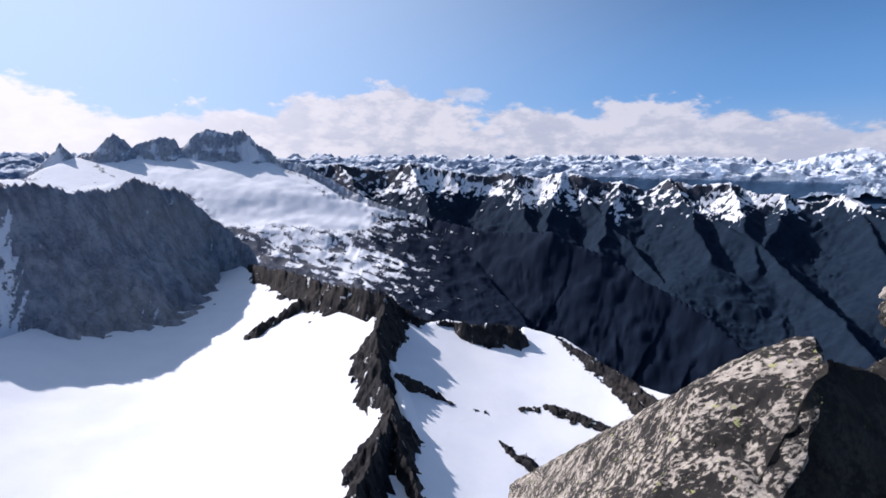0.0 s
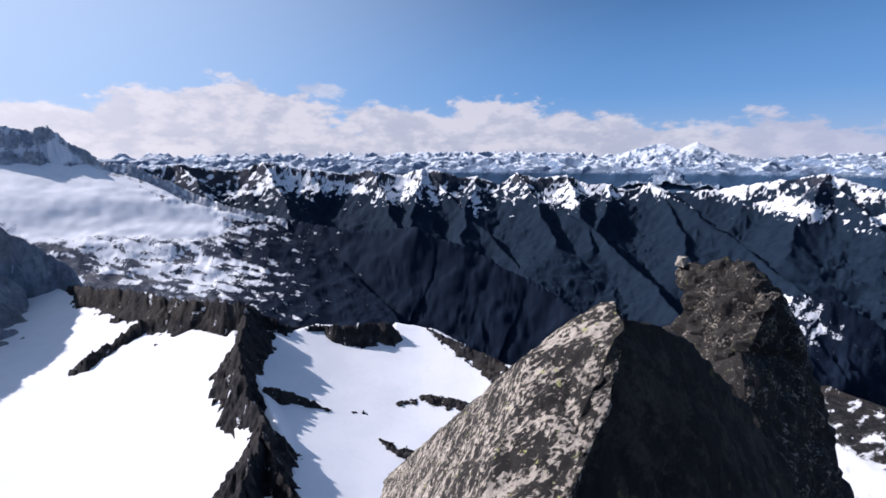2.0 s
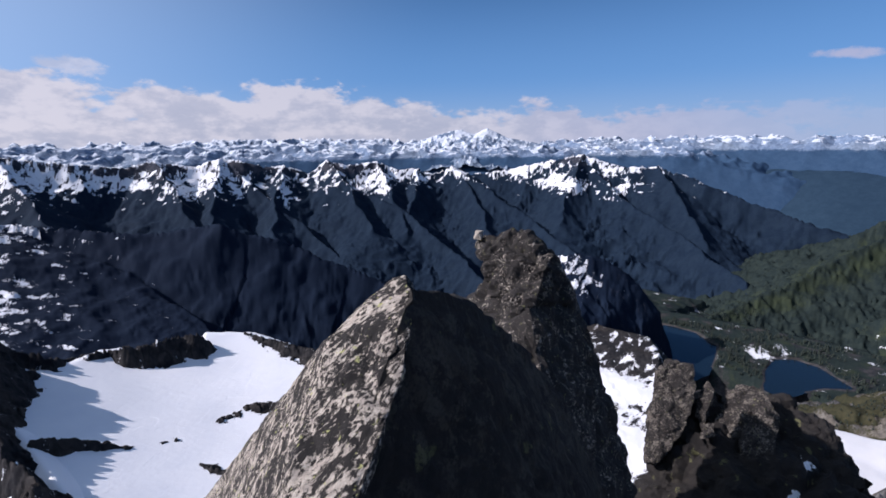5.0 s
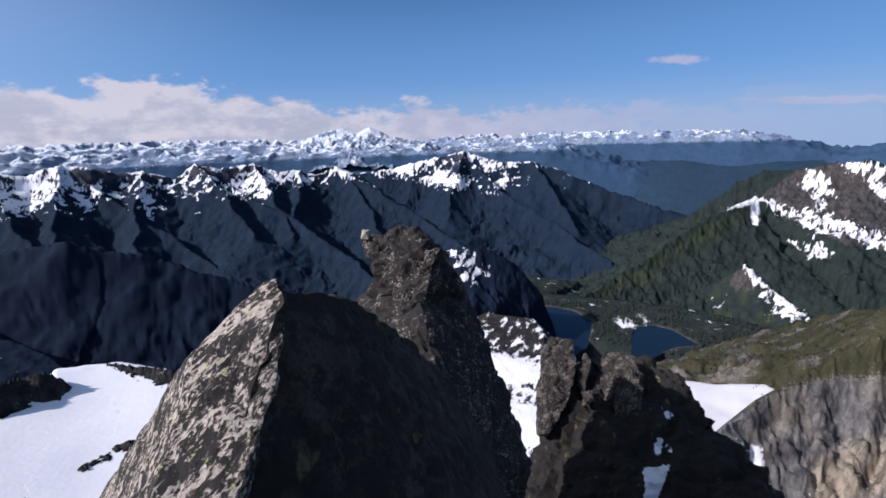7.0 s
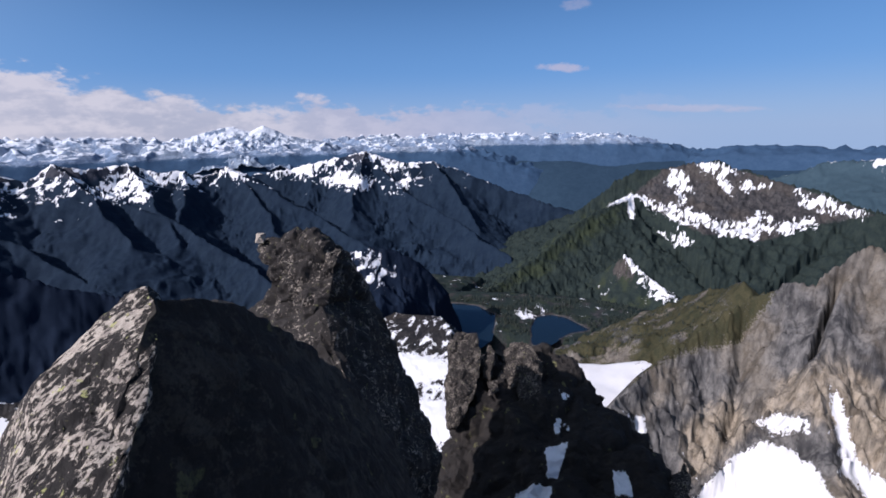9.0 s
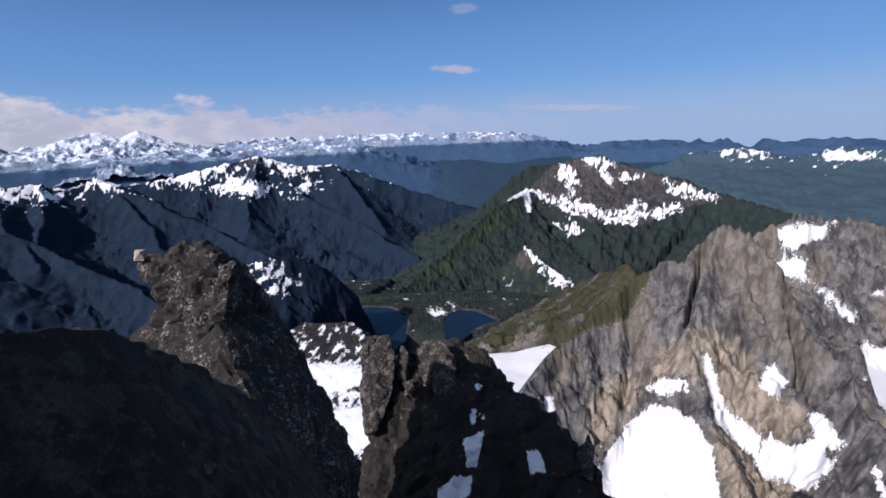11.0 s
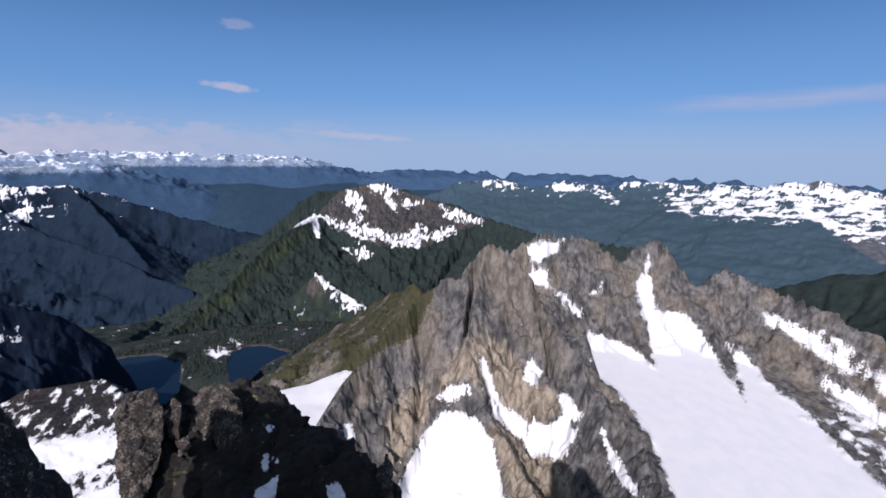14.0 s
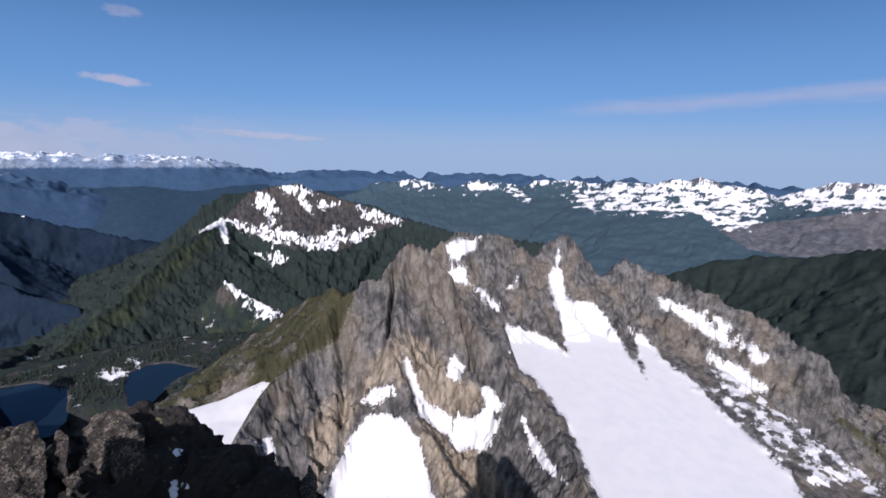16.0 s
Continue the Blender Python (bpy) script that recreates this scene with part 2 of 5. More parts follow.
def crest_height(x, y, lines, seed):
    """The height of the highest of the crest lines' flanks, and how far off its crest is."""
    best, gap = np.full(x.shape, -1e6), np.zeros(x.shape)
    for k, (pts, steep, drop, gentle, rib, width, jag) in enumerate(lines):
        near, along, top, run = np.full(x.shape, 1e9), np.zeros(x.shape), np.zeros(x.shape), 0.0
        for a, b in zip(pts[:-1], pts[1:]):
            ab = b[:2] - a[:2]
            length = max(float(np.hypot(*ab)), 1e-6)
            u = np.clip(((x - a[0]) * ab[0] + (y - a[1]) * ab[1]) / length ** 2, 0, 1)
            dist = np.hypot(x - a[0] - u * ab[0], y - a[1] - u * ab[1])
            closer = dist < near
            near = np.where(closer, dist, near)
            along = np.where(closer, run + u * length, along)
            top = np.where(closer, a[2] + u * (b[2] - a[2]), top)
            run += length
        # away from the crest its single teeth fade out
        grid = np.linspace(0, run, 300)
        raw = np.interp(grid, np.concatenate([[0], np.cumsum(np.hypot(*np.diff(pts[:, :2], axis=0).T))]), pts[:, 2])
        reach = max(2.2 * width / max(run, 1e-6) * 300, 2.0)
        bell = np.exp(-0.5 * (np.arange(-150, 151) / reach) ** 2)
        soft = np.convolve(np.pad(raw, 150, mode="edge"), bell / bell.sum(), mode="valid")
        fade = 1 - np.exp(-near / (0.9 * width))
        top = top * (1 - fade) + np.interp(along, grid, soft) * fade
        bent = along + width * 0.9 * fbm(x / width * 0.7, y / width * 0.7, 3, seed + 8)
        ribs = ridged(bent / width + seed * 7.7 + k * 3.1, near / (1.5 * width) + k, 4, seed + 31 * k)
        spread = np.maximum(near + np.minimum(near, 3.0 * width) * rib * (0.66 - ribs) * 4.0, 0.25 * near)
        h = top - drop * (1 - np.exp(-steep * spread / drop)) - gentle * spread
        if jag:
            h = h + jag * (ridged(along / (width * 0.35), near / (width * 0.5), 4, seed + 5 + k) - 0.75) * 2 * np.exp(-near / width)
        gap = np.where(h > best, near, gap)
        best = np.maximum(best, h)
    return best, gap


def range_of(lines, seed, amp, size, fine=0.0, crag=0.0, chunk=10.0):
    """Land round crest lines, with spurs of height amp and spacing size growing away from the crests, and broken rock of height crag."""
    def height(x, y):
        wx, wy = size * 0.12 * fbm(x / size * 2, y / size * 2, 3, seed + 1), size * 0.12 * fbm(x / size * 2, y / size * 2, 3, seed + 2)
        h, gap = crest_height(x + wx, y + wy, lines, seed)
        grow = 0.08 + 0.92 * (1 - np.exp(-gap / (size * 0.6)))
        h = h + amp * (spurs((x + wx) / size, (y + wy) / size, 6, seed + 50) - 0.5) * grow
        if crag:
            h = h + crag * (chunks(x / chunk, y / chunk, seed) + 0.5 * chunks(x / chunk * 2.3, y / chunk * 2.3, seed + 9))
        return h + fine * fbm(x / (size * 0.12), y / (size * 0.12), 4, seed + 70)
    return height


def plane(points, bend=False):
    """The height over x, y of the smooth surface that best suits the points."""
    p = polar(points)
    scale = 300.0
    cols = [np.ones(len(p)), p[:, 0] / scale, p[:, 1] / scale]
    if bend:
        cols += [(p[:, 0] / scale) ** 2, (p[:, 1] / scale) ** 2, p[:, 0] * p[:, 1] / scale ** 2]
    k = np.linalg.lstsq(np.stack(cols, 1), p[:, 2], rcond=None)[0]

    def height(x, y):
        x, y = x / scale, y / scale
        z = k[0] + k[1] * x + k[2] * y
        return z + k[3] * x * x + k[4] * y * y + k[5] * x * y if bend else z

    return height


def inside(az, el, outline):
    """How far (in degrees, about) each direction lies inside an outline of (az, el)."""
    hit, near = np.zeros(az.shape, bool), np.full(az.shape, 1e9)
    for (xa, ya), (xb, yb) in zip(outline, outline[1:] + outline[:1]):
        cross = (ya > el) != (yb > el)
        hit ^= cross & (az < (xb - xa) * (el - ya) / ((yb - ya) or 1e-9) + xa)
        u = np.clip(((az - xa) * (xb - xa) + (el - ya) * (yb - ya)) / ((xb - xa) ** 2 + (yb - ya) ** 2 + 1e-9), 0, 1)
        near = np.minimum(near, np.hypot(az - xa - u * (xb - xa), el - ya - u * (yb - ya)))
    return np.where(hit, near, -near)


def laid(surface, points):
    """Places on a surface seen from the summit under (az, el), each raised by so many metres, as ridge() takes them."""
    d = np.linspace(60, 1500, 2881)
    made = []
    for a, e, rise in points:
        x, y = -math.sin(radians(a)) * d, math.cos(radians(a)) * d
        under = surface(x, y) - d * math.tan(radians(e)) > 0
        far = float(d[np.argmax(under)]) if under.any() else 400.0
        z = float(surface(np.array([-math.sin(radians(a)) * far]), np.array([math.cos(radians(a)) * far]))[0]) + rise
        made.append((a, math.degrees(math.atan2(z, far)), far))
    return made


def cut_to(height, outline, fall=1.5):
    """The same surface, which falls away steeply outside the outline (az, el)."""
    def cut(x, y):
        z, d = height(x, y), np.hypot(x, y)
        out = np.maximum(-inside(np.degrees(np.arctan2(-x, y)), np.degrees(np.arctan2(z, d)), outline), 0) * d / 57.3
        return z - fall * out
    return cut


def carve(height, *clefts):
    """The same surface with narrow clefts: (crest line of (az, el, d), depth, width)."""
    def cut(x, y):
        z = height(x, y)
        for line, depth, width in clefts:
            pts, near = polar(line), np.full(x.shape, 1e9)
            for p, q in zip(pts[:-1], pts[1:]):
                pq = q[:2] - p[:2]
                u = np.clip(((x - p[0]) * pq[0] + (y - p[1]) * pq[1]) / (pq @ pq), 0, 1)
                near = np.minimum(near, np.hypot(x - p[0] - u * pq[0], y - p[1] - u * pq[1]))
            near = near + width * 0.6 * fbm(x / width / 2, y / width / 2, 3, 5)
            z = z - depth * np.exp(-(np.maximum(near, 0) / width) ** 2)
        return z
    return cut


def banded(height, step, share, seed):
    """The same surface stepped into ledges and cliff bands about step metres high."""
    def cut(x, y):
        z = height(x, y)
        k = 2 * np.pi / step
        return z + share / k * np.sin(z * k + 5.0 * fbm(x / step / 2.5, y / step / 2.5, 4, seed))
    return cut


def mesh_of(name, points, quads, fields, material):
    used, inverse = np.unique(quads, return_inverse=True)
    inverse = inverse.reshape(-1, 4)
    mesh = bpy.data.meshes.new(name)
    mesh.vertices.add(len(used))
    mesh.vertices.foreach_set("co", points[used].astype(np.float32).ravel())
    mesh.loops.add(inverse.size)
    mesh.loops.foreach_set("vertex_index", inverse.astype(np.int32).ravel())
    mesh.polygons.add(len(inverse))
    mesh.polygons.foreach_set("loop_start", np.arange(0, inverse.size, 4, dtype=np.int32))
    for field, value in fields.items():
        mesh.attributes.new(field, "FLOAT", "POINT").data.foreach_set("value", value[used].astype(np.float32))
    mesh.update(calc_edges=True)
    mesh.validate()
    mesh.shade_smooth()
    mesh.materials.append(material)
    return mesh


def land(name, label, category, height, az, dist, cells, material, snow=None, veg=None, floor=None, kind="", keep=None, whole=False, meadow=None, bleached=None, taper=(0, 0)):
    """A stretch of land between two bearings and two distances; height(x, y) gives it its form; snow and veg its cover.
    Its bare rock, its snow and its woods are parts of their own."""
    a = np.radians(np.linspace(az[0], az[1], cells[0]))[:, None]
    d = np.geomspace(dist[0], dist[1], cells[1])
    if len(dist) > 2:                      # most cells up to the middle distance
        d = np.concatenate([np.geomspace(dist[0], dist[1], int(cells[1] * 0.85)), np.geomspace(dist[1], dist[2], cells[1] - int(cells[1] * 0.85) + 1)[1:]])
    d = d[None, :]
    x, y = -np.sin(a) * d, np.cos(a) * d
    z = height(x, y)
    for end, wide in zip((az[0], az[1]), taper):      # lets the land sink into the ground at its sides
        if wide:
            z = z - 350 * np.clip(1 - np.abs(np.degrees(a) - end) / wide, 0, 1) ** 2
    p = np.stack([x, y, z], 2)
    nrm = np.cross(np.gradient(p, axis=0), np.gradient(p, axis=1))
    nrm /= np.linalg.norm(nrm, axis=2)[..., None] + 1e-9
    nrm *= np.sign(nrm[..., 2:3])
    info = dict(x=x, y=y, z=z, up=nrm[..., 2], nx=nrm[..., 0], ny=nrm[..., 1], az=np.degrees(a) + 0 * d, el=np.degrees(np.arctan2(z, d + 0 * a)), d=d + 0 * a)
    idx = np.arange(x.size).reshape(x.shape)
    quads = np.stack([idx[:-1, :-1], idx[:-1, 1:], idx[1:, 1:], idx[1:, :-1]], 2).reshape(-1, 4)
    if floor is not None:
        low = z - (floor(x, y) if callable(floor) else floor)
        quads = quads[low.ravel()[quads].max(1) > 0]
    if keep is not None:
        quads = quads[(keep(info).ravel()[quads] > 0).all(1)]
    fields = {f: (np.full(x.shape, -1.0) if rule is None else rule(info) + 0 * x).ravel() for f, rule in (("snow", snow), ("veg", veg), ("meadow", meadow), ("bleached", bleached))}
    pts = p.reshape(-1, 3)
    if whole:
        return tagged(new(name, mesh_of(name, pts, quads, fields, material)), label, category, kind=kind)
    top = tagged(new(name), label, category, kind=kind)
    white = fields["snow"][quads].mean(1) > 0
    green = (fields["veg"][quads].mean(1) > 0) & ~white
    for piece, mask in (("rock", ~white & ~green), ("snow_cover", white), ("forest", green)):
        if mask.sum() > 20:
            tagged(new(piece, mesh_of(piece, pts, quads[mask], fields, material)), kind="stuff").parent = top
    return top


def spots(i, *outlines):
    """How far inside any of the outlines, in degrees."""
    return np.max([inside(i["az"], i["el"], o) for o in outlines], axis=0)


def calm(height, smooth, *outlines):
    """The rough surface, smoothed into the smooth one where snow lies in the outlines."""
    def both(x, y):
        z, s = height(x, y), smooth(x, y)
        i = dict(az=np.degrees(np.arctan2(-x, y)), el=np.degrees(np.arctan2(z, np.hypot(x, y))))
        m = np.clip(spots(i, *outlines) / 0.8 + 0.3, 0, 1)
        return z * (1 - m) + s * m
    return both


# wall stone lightened to blue-grey to carry the haze in front of it
GREY_ROCK = terrain_material("haze_grey_wall_rock", 26.0, (0.16, 0.175, 0.21), (0.32, 0.335, 0.365), (0.05, 0.055, 0.03), (0.08, 0.08, 0.05), blocky=0.2)
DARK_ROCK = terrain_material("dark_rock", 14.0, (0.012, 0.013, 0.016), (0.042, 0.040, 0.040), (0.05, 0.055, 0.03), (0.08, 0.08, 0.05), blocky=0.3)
BROWN_ROCK = terrain_material("brown_rock", 16.0, (0.038, 0.039, 0.042), (0.150, 0.147, 0.143), (0.030, 0.033, 0.020), (0.056, 0.052, 0.030), (0.62, 0.63, 0.65), blocky=0.3, ochre=(0.20, 0.165, 0.118), relief=0.5)
# blue in these two materials' rock and woods paints the haze of distance
ALPINE_HAZE = terrain_material("haze_blue_alpine_slope", 60.0, (0.022, 0.028, 0.044), (0.055, 0.060, 0.076), (0.008, 0.016, 0.031), (0.013, 0.024, 0.041), blocky=0.3, relief=0.22)
SPUR = terrain_material("haze_blue_dark_spur", 30.0, (0.045, 0.055, 0.08), (0.115, 0.125, 0.15), (0.007, 0.013, 0.027), (0.009, 0.016, 0.031), blocky=0.3, relief=0.22)
FOREST = terrain_material("forest_slope", 36.0, (0.024, 0.026, 0.030), (0.070, 0.067, 0.068), (0.014, 0.022, 0.023), (0.025, 0.035, 0.031), blocky=0.3, relief=0.45)
# haze of the far distance painted in: bluish rock and woods, dimmed snow
FAR_HAZE = terrain_material("far_range", 80.0, (0.12, 0.175, 0.27), (0.20, 0.265, 0.36), (0.028, 0.060, 0.112), (0.037, 0.073, 0.130), (0.60, 0.65, 0.715), blocky=0.3, relief=0.4)
# summit rock paled to blue-grey: the veil of haze is in its colour
HAZED_SUMMIT_ROCK = terrain_material("haze_paled_summit_rock", 40.0, (0.26, 0.29, 0.34), (0.44, 0.465, 0.51), (0.05, 0.055, 0.03), (0.08, 0.08, 0.05), blocky=0.3)
# valley woods tinted blue, which paints haze into their base colour
VALLEY_HAZE = terrain_material("haze_blue_valley_forest", 80.0, (0.08, 0.095, 0.12), (0.17, 0.185, 0.21), (0.018, 0.038, 0.064), (0.024, 0.048, 0.077), blocky=0.2, relief=0.2)
# the haze over this range is put into its pale blue-green colours
HAZY = terrain_material("haze_tinted_ridge", 80.0, (0.06, 0.068, 0.085), (0.115, 0.12, 0.135), (0.032, 0.058, 0.078), (0.040, 0.069, 0.090), (0.64, 0.65, 0.67), blocky=0.2, relief=0.15)
SNOW = terrain_material("snow", 40.0, (0.05, 0.05, 0.05), (0.1, 0.1, 0.1), (0.05, 0.05, 0.03), (0.06, 0.06, 0.03), break_up=0.2)


# ---- ground to the horizon ----
def ground_height(x, y):
    d = np.hypot(x, y)
    rise = np.clip((d - 3000) / 1800, 0, 1)
    rise = rise * rise * (3 - 2 * rise)
    a = np.degrees(np.arctan2(-x, y))
    deep = 255 * np.clip((a + 80) / 14, 0, 1)
    return -645 - deep + (515 + deep - 125 * np.clip((-70 - a) / 25, 0, 1)) * rise + 26 * np.minimum(rise * 2, 1) * (ridged(x / 700, y / 700, 4, 3) - 0.6) + 8 * fbm(x / 400, y / 400, 4, 3)


land("ground", "dark forested valley floors and low hills to the horizon", "ground", ground_height, (180, -180), (30, 4965), (440, 150), VALLEY_HAZE, kind="structure",
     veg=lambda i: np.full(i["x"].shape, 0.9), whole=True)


# ---- far ranges ----
def far_peaks(base, high, size, seed, mid, slope):
    """A belt of peaks round the distance mid whose tops lie about base degrees up."""
    def height(x, y):
        d, a = np.hypot(x, y), np.degrees(np.arctan2(-x, y))
        z = np.tan(np.radians(base(a))) * mid
        return z - slope * np.clip(mid - d, 0, 260) - 0.7 * np.maximum(mid - 260 - d, 0) - 0.9 * np.maximum(d - mid - 90, 0) + high * (spurs(x / size, y / size, 6, seed, 0.4) - 0.6) * np.clip((d - mid + 420) / 420, 0.1, 1)
    return height


def mottled(line, span, extra=0.0, size=60.0):
    return lambda i: (i["z"] - line) / span + extra + 1.1 * fbm(i["az"] / 0.8, i["el"] / 0.5 + i["d"] / 90, 5, 77, 0.65) + 1.6 * (i["up"] - 0.8)


def patchy(line, span, seed, extra=0.0):
    """Snow lying in ragged patches above a height, least on the steep faces."""
    return lambda i: np.clip((i["z"] - line) / span, -1.8, 0.06) + extra + 1.3 * fbm(i["x"] / 55, i["y"] / 55, 6, seed, 0.62) + 1.2 * fbm(i["az"] / 0.8 + i["el"] * 0.6, i["el"] / 0.6 + i["d"] / 160, 5, seed + 20, 0.65) + 2.0 * (i["up"] - 0.74)


def couloirs(i, seed):
    """Streaks that run down the slope, about -0.9 to 0.9: where snow stays in the gullies."""
    return 2.2 * fbm(i["az"] / 0.8 + i["el"] * 0.9, i["el"] / 0.55 - i["az"] * 0.25, 6, seed, 0.72) + 1.0 * fbm(i["az"] / 0.2 + i["el"] * 1.5, i["el"] / 0.15, 3, seed + 40, 0.68)


# these belts carry their haze in the material's colours
land("far_range", "distant snow-capped mountain range on the skyline, coloured blue for haze", "mountain range", far_peaks(lambda a: -0.35 - 1.0 * np.exp(-((a + 45) / 9) ** 2) - 0.75 * np.clip((-40 - a) / 60, 0, 1) - 3 * np.clip((-86 - a) / 14, 0, 1), 140, 240, 11, 4780, 0.10), (64, -102), (3950, 4970), (1400, 64), FAR_HAZE, taper=(6, 8),
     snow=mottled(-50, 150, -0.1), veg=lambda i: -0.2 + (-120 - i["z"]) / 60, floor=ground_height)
land("far_range", "lower distant mountain range with patchy snow", "mountain range", far_peaks(lambda a: -1.4 - 0.5 * np.clip((-40 - a) / 60, 0, 1) - 4 * np.clip((-66 - a) / 18, 0, 1), 120, 240, 23, 4250, 0.18), (62, -86), (3300, 4500), (1200, 72), FAR_HAZE, taper=(6, 10),
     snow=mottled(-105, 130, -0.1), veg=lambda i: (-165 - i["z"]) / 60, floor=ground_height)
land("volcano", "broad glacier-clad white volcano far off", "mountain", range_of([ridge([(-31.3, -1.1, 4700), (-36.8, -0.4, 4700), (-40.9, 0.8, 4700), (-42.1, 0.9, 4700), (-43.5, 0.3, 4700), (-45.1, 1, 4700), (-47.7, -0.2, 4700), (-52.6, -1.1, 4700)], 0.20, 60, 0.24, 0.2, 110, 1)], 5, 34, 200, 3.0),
     (-28, -64), (3800, 4800, 4970), (420, 110), FAR_HAZE, taper=(6, 6), snow=lambda i: -0.2 + (i["z"] + 120) / 400 + 1.5 * fbm(i["az"] / 0.7 + i["el"] * 0.3, i["el"] / 0.9, 6, 5, 0.66), veg=lambda i: -0.6 + 0 * i["x"], floor=ground_height)
land("far_hills", "forested hills on the horizon, coloured blue for haze", "hills", far_peaks(lambda a: -2.35 - 0.25 * np.clip((-110 - a) / 30, 0, 1) - 3 * np.clip((a + 96) / 12, 0, 1), 120, 300, 41, 4700, 0.10), (-80, -190), (3700, 4960), (540, 60), FAR_HAZE, taper=(10, 0),
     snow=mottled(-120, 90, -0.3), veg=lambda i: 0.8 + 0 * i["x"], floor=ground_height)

# ---- middle ranges ----
def side_spurs(crest, lean):
    """Short spurs that run down towards the valley from each peak of a crest line, leaning to one side by turns."""
    made = []
    for k, (before, (a, e, d), after) in enumerate(zip(crest[:-2], crest[1:-1], crest[2:])):
        if e >= before[1] and e >= after[1]:
            turn = lean * (1.0, -0.45, 0.7)[k % 3]
            made.append(ridge([(a, e + 0.1, d), (a + 0.35 * turn, e - 1.3, d - 170), (a + turn, e - 4.6, d - 460), (a + 1.6 * turn, e - 8.5, d - 760)], 0.8, 40, 0.5, 0.10, 80, 6))
    return made


NORTH_CREST = [(20.1, -1.6, 3350), (12.5, -1, 3300), (7.2, -1.8, 3300), (4.1, -0.9, 3250), (-1.1, -1.8, 3200), (-5.3, -2.4, 3200), (-8, -1.9, 3200), (-12, -2.6, 3200), (-14.6, -1.8, 3200), (-16.6, -2.2, 3150), (-18.5, -2.9, 3150), (-21, -2.9, 3150), (-23.5, -3.8, 3150), (-25.9, -2.4, 3150), (-28.5, -3, 3150), (-31.6, -2.7, 3200), (-33.7, -3.6, 3200), (-36.9, -3.6, 3200), (-38.8, -4.3, 3200), (-41.1, -3.4, 3250), (-43.9, -4.8, 3250)]
EAST_CREST = [(-37, -6.0, 3400), (-41, -4.6, 3420), (-44.5, -4.3, 3420), (-48, -3.8, 3400), (-52.1, -2.9, 3400), (-56.5, -2.1, 3350), (-60.3, -3.6, 3300), (-64.4, -3.5, 3250), (-67.1, -4.4, 3200), (-69.8, -5.5, 3150), (-73.8, -7.2, 3100), (-77.8, -8.4, 3000), (-81, -9.3, 2950), (-83, -11.8, 2850)]
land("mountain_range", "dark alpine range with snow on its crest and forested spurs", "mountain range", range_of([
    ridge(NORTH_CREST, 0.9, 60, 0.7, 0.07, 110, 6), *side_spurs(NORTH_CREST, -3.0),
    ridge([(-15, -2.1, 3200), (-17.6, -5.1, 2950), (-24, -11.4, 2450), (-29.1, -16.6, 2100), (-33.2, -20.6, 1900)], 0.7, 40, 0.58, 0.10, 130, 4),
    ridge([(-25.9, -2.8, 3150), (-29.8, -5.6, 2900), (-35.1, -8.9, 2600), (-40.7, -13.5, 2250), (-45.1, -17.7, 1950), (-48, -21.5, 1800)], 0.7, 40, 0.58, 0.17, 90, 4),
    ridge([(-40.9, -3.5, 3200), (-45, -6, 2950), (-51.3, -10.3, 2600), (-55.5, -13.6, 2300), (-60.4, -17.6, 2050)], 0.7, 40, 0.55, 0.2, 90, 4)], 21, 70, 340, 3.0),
    (32, -74), (1500, 3320, 3600), (820, 220), ALPINE_HAZE, taper=(0, 12),
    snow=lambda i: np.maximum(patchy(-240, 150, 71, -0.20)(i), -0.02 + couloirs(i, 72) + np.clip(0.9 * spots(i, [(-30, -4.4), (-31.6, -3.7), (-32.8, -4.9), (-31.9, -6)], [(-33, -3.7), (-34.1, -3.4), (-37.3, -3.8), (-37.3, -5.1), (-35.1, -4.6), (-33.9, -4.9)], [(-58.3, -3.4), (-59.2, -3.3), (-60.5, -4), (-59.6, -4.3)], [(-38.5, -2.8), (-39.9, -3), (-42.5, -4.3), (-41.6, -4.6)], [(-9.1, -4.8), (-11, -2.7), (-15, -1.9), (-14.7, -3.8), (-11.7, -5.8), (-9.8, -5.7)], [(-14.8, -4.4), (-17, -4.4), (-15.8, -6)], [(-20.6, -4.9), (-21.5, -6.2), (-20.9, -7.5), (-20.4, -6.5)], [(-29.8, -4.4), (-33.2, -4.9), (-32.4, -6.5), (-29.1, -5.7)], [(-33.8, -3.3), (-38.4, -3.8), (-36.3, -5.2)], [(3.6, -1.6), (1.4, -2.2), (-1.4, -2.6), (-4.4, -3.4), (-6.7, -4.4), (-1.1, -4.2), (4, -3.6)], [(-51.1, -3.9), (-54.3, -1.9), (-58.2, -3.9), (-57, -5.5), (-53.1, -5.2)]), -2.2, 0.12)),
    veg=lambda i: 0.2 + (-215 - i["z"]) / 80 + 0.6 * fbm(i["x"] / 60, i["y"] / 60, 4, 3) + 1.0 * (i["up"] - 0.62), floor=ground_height)
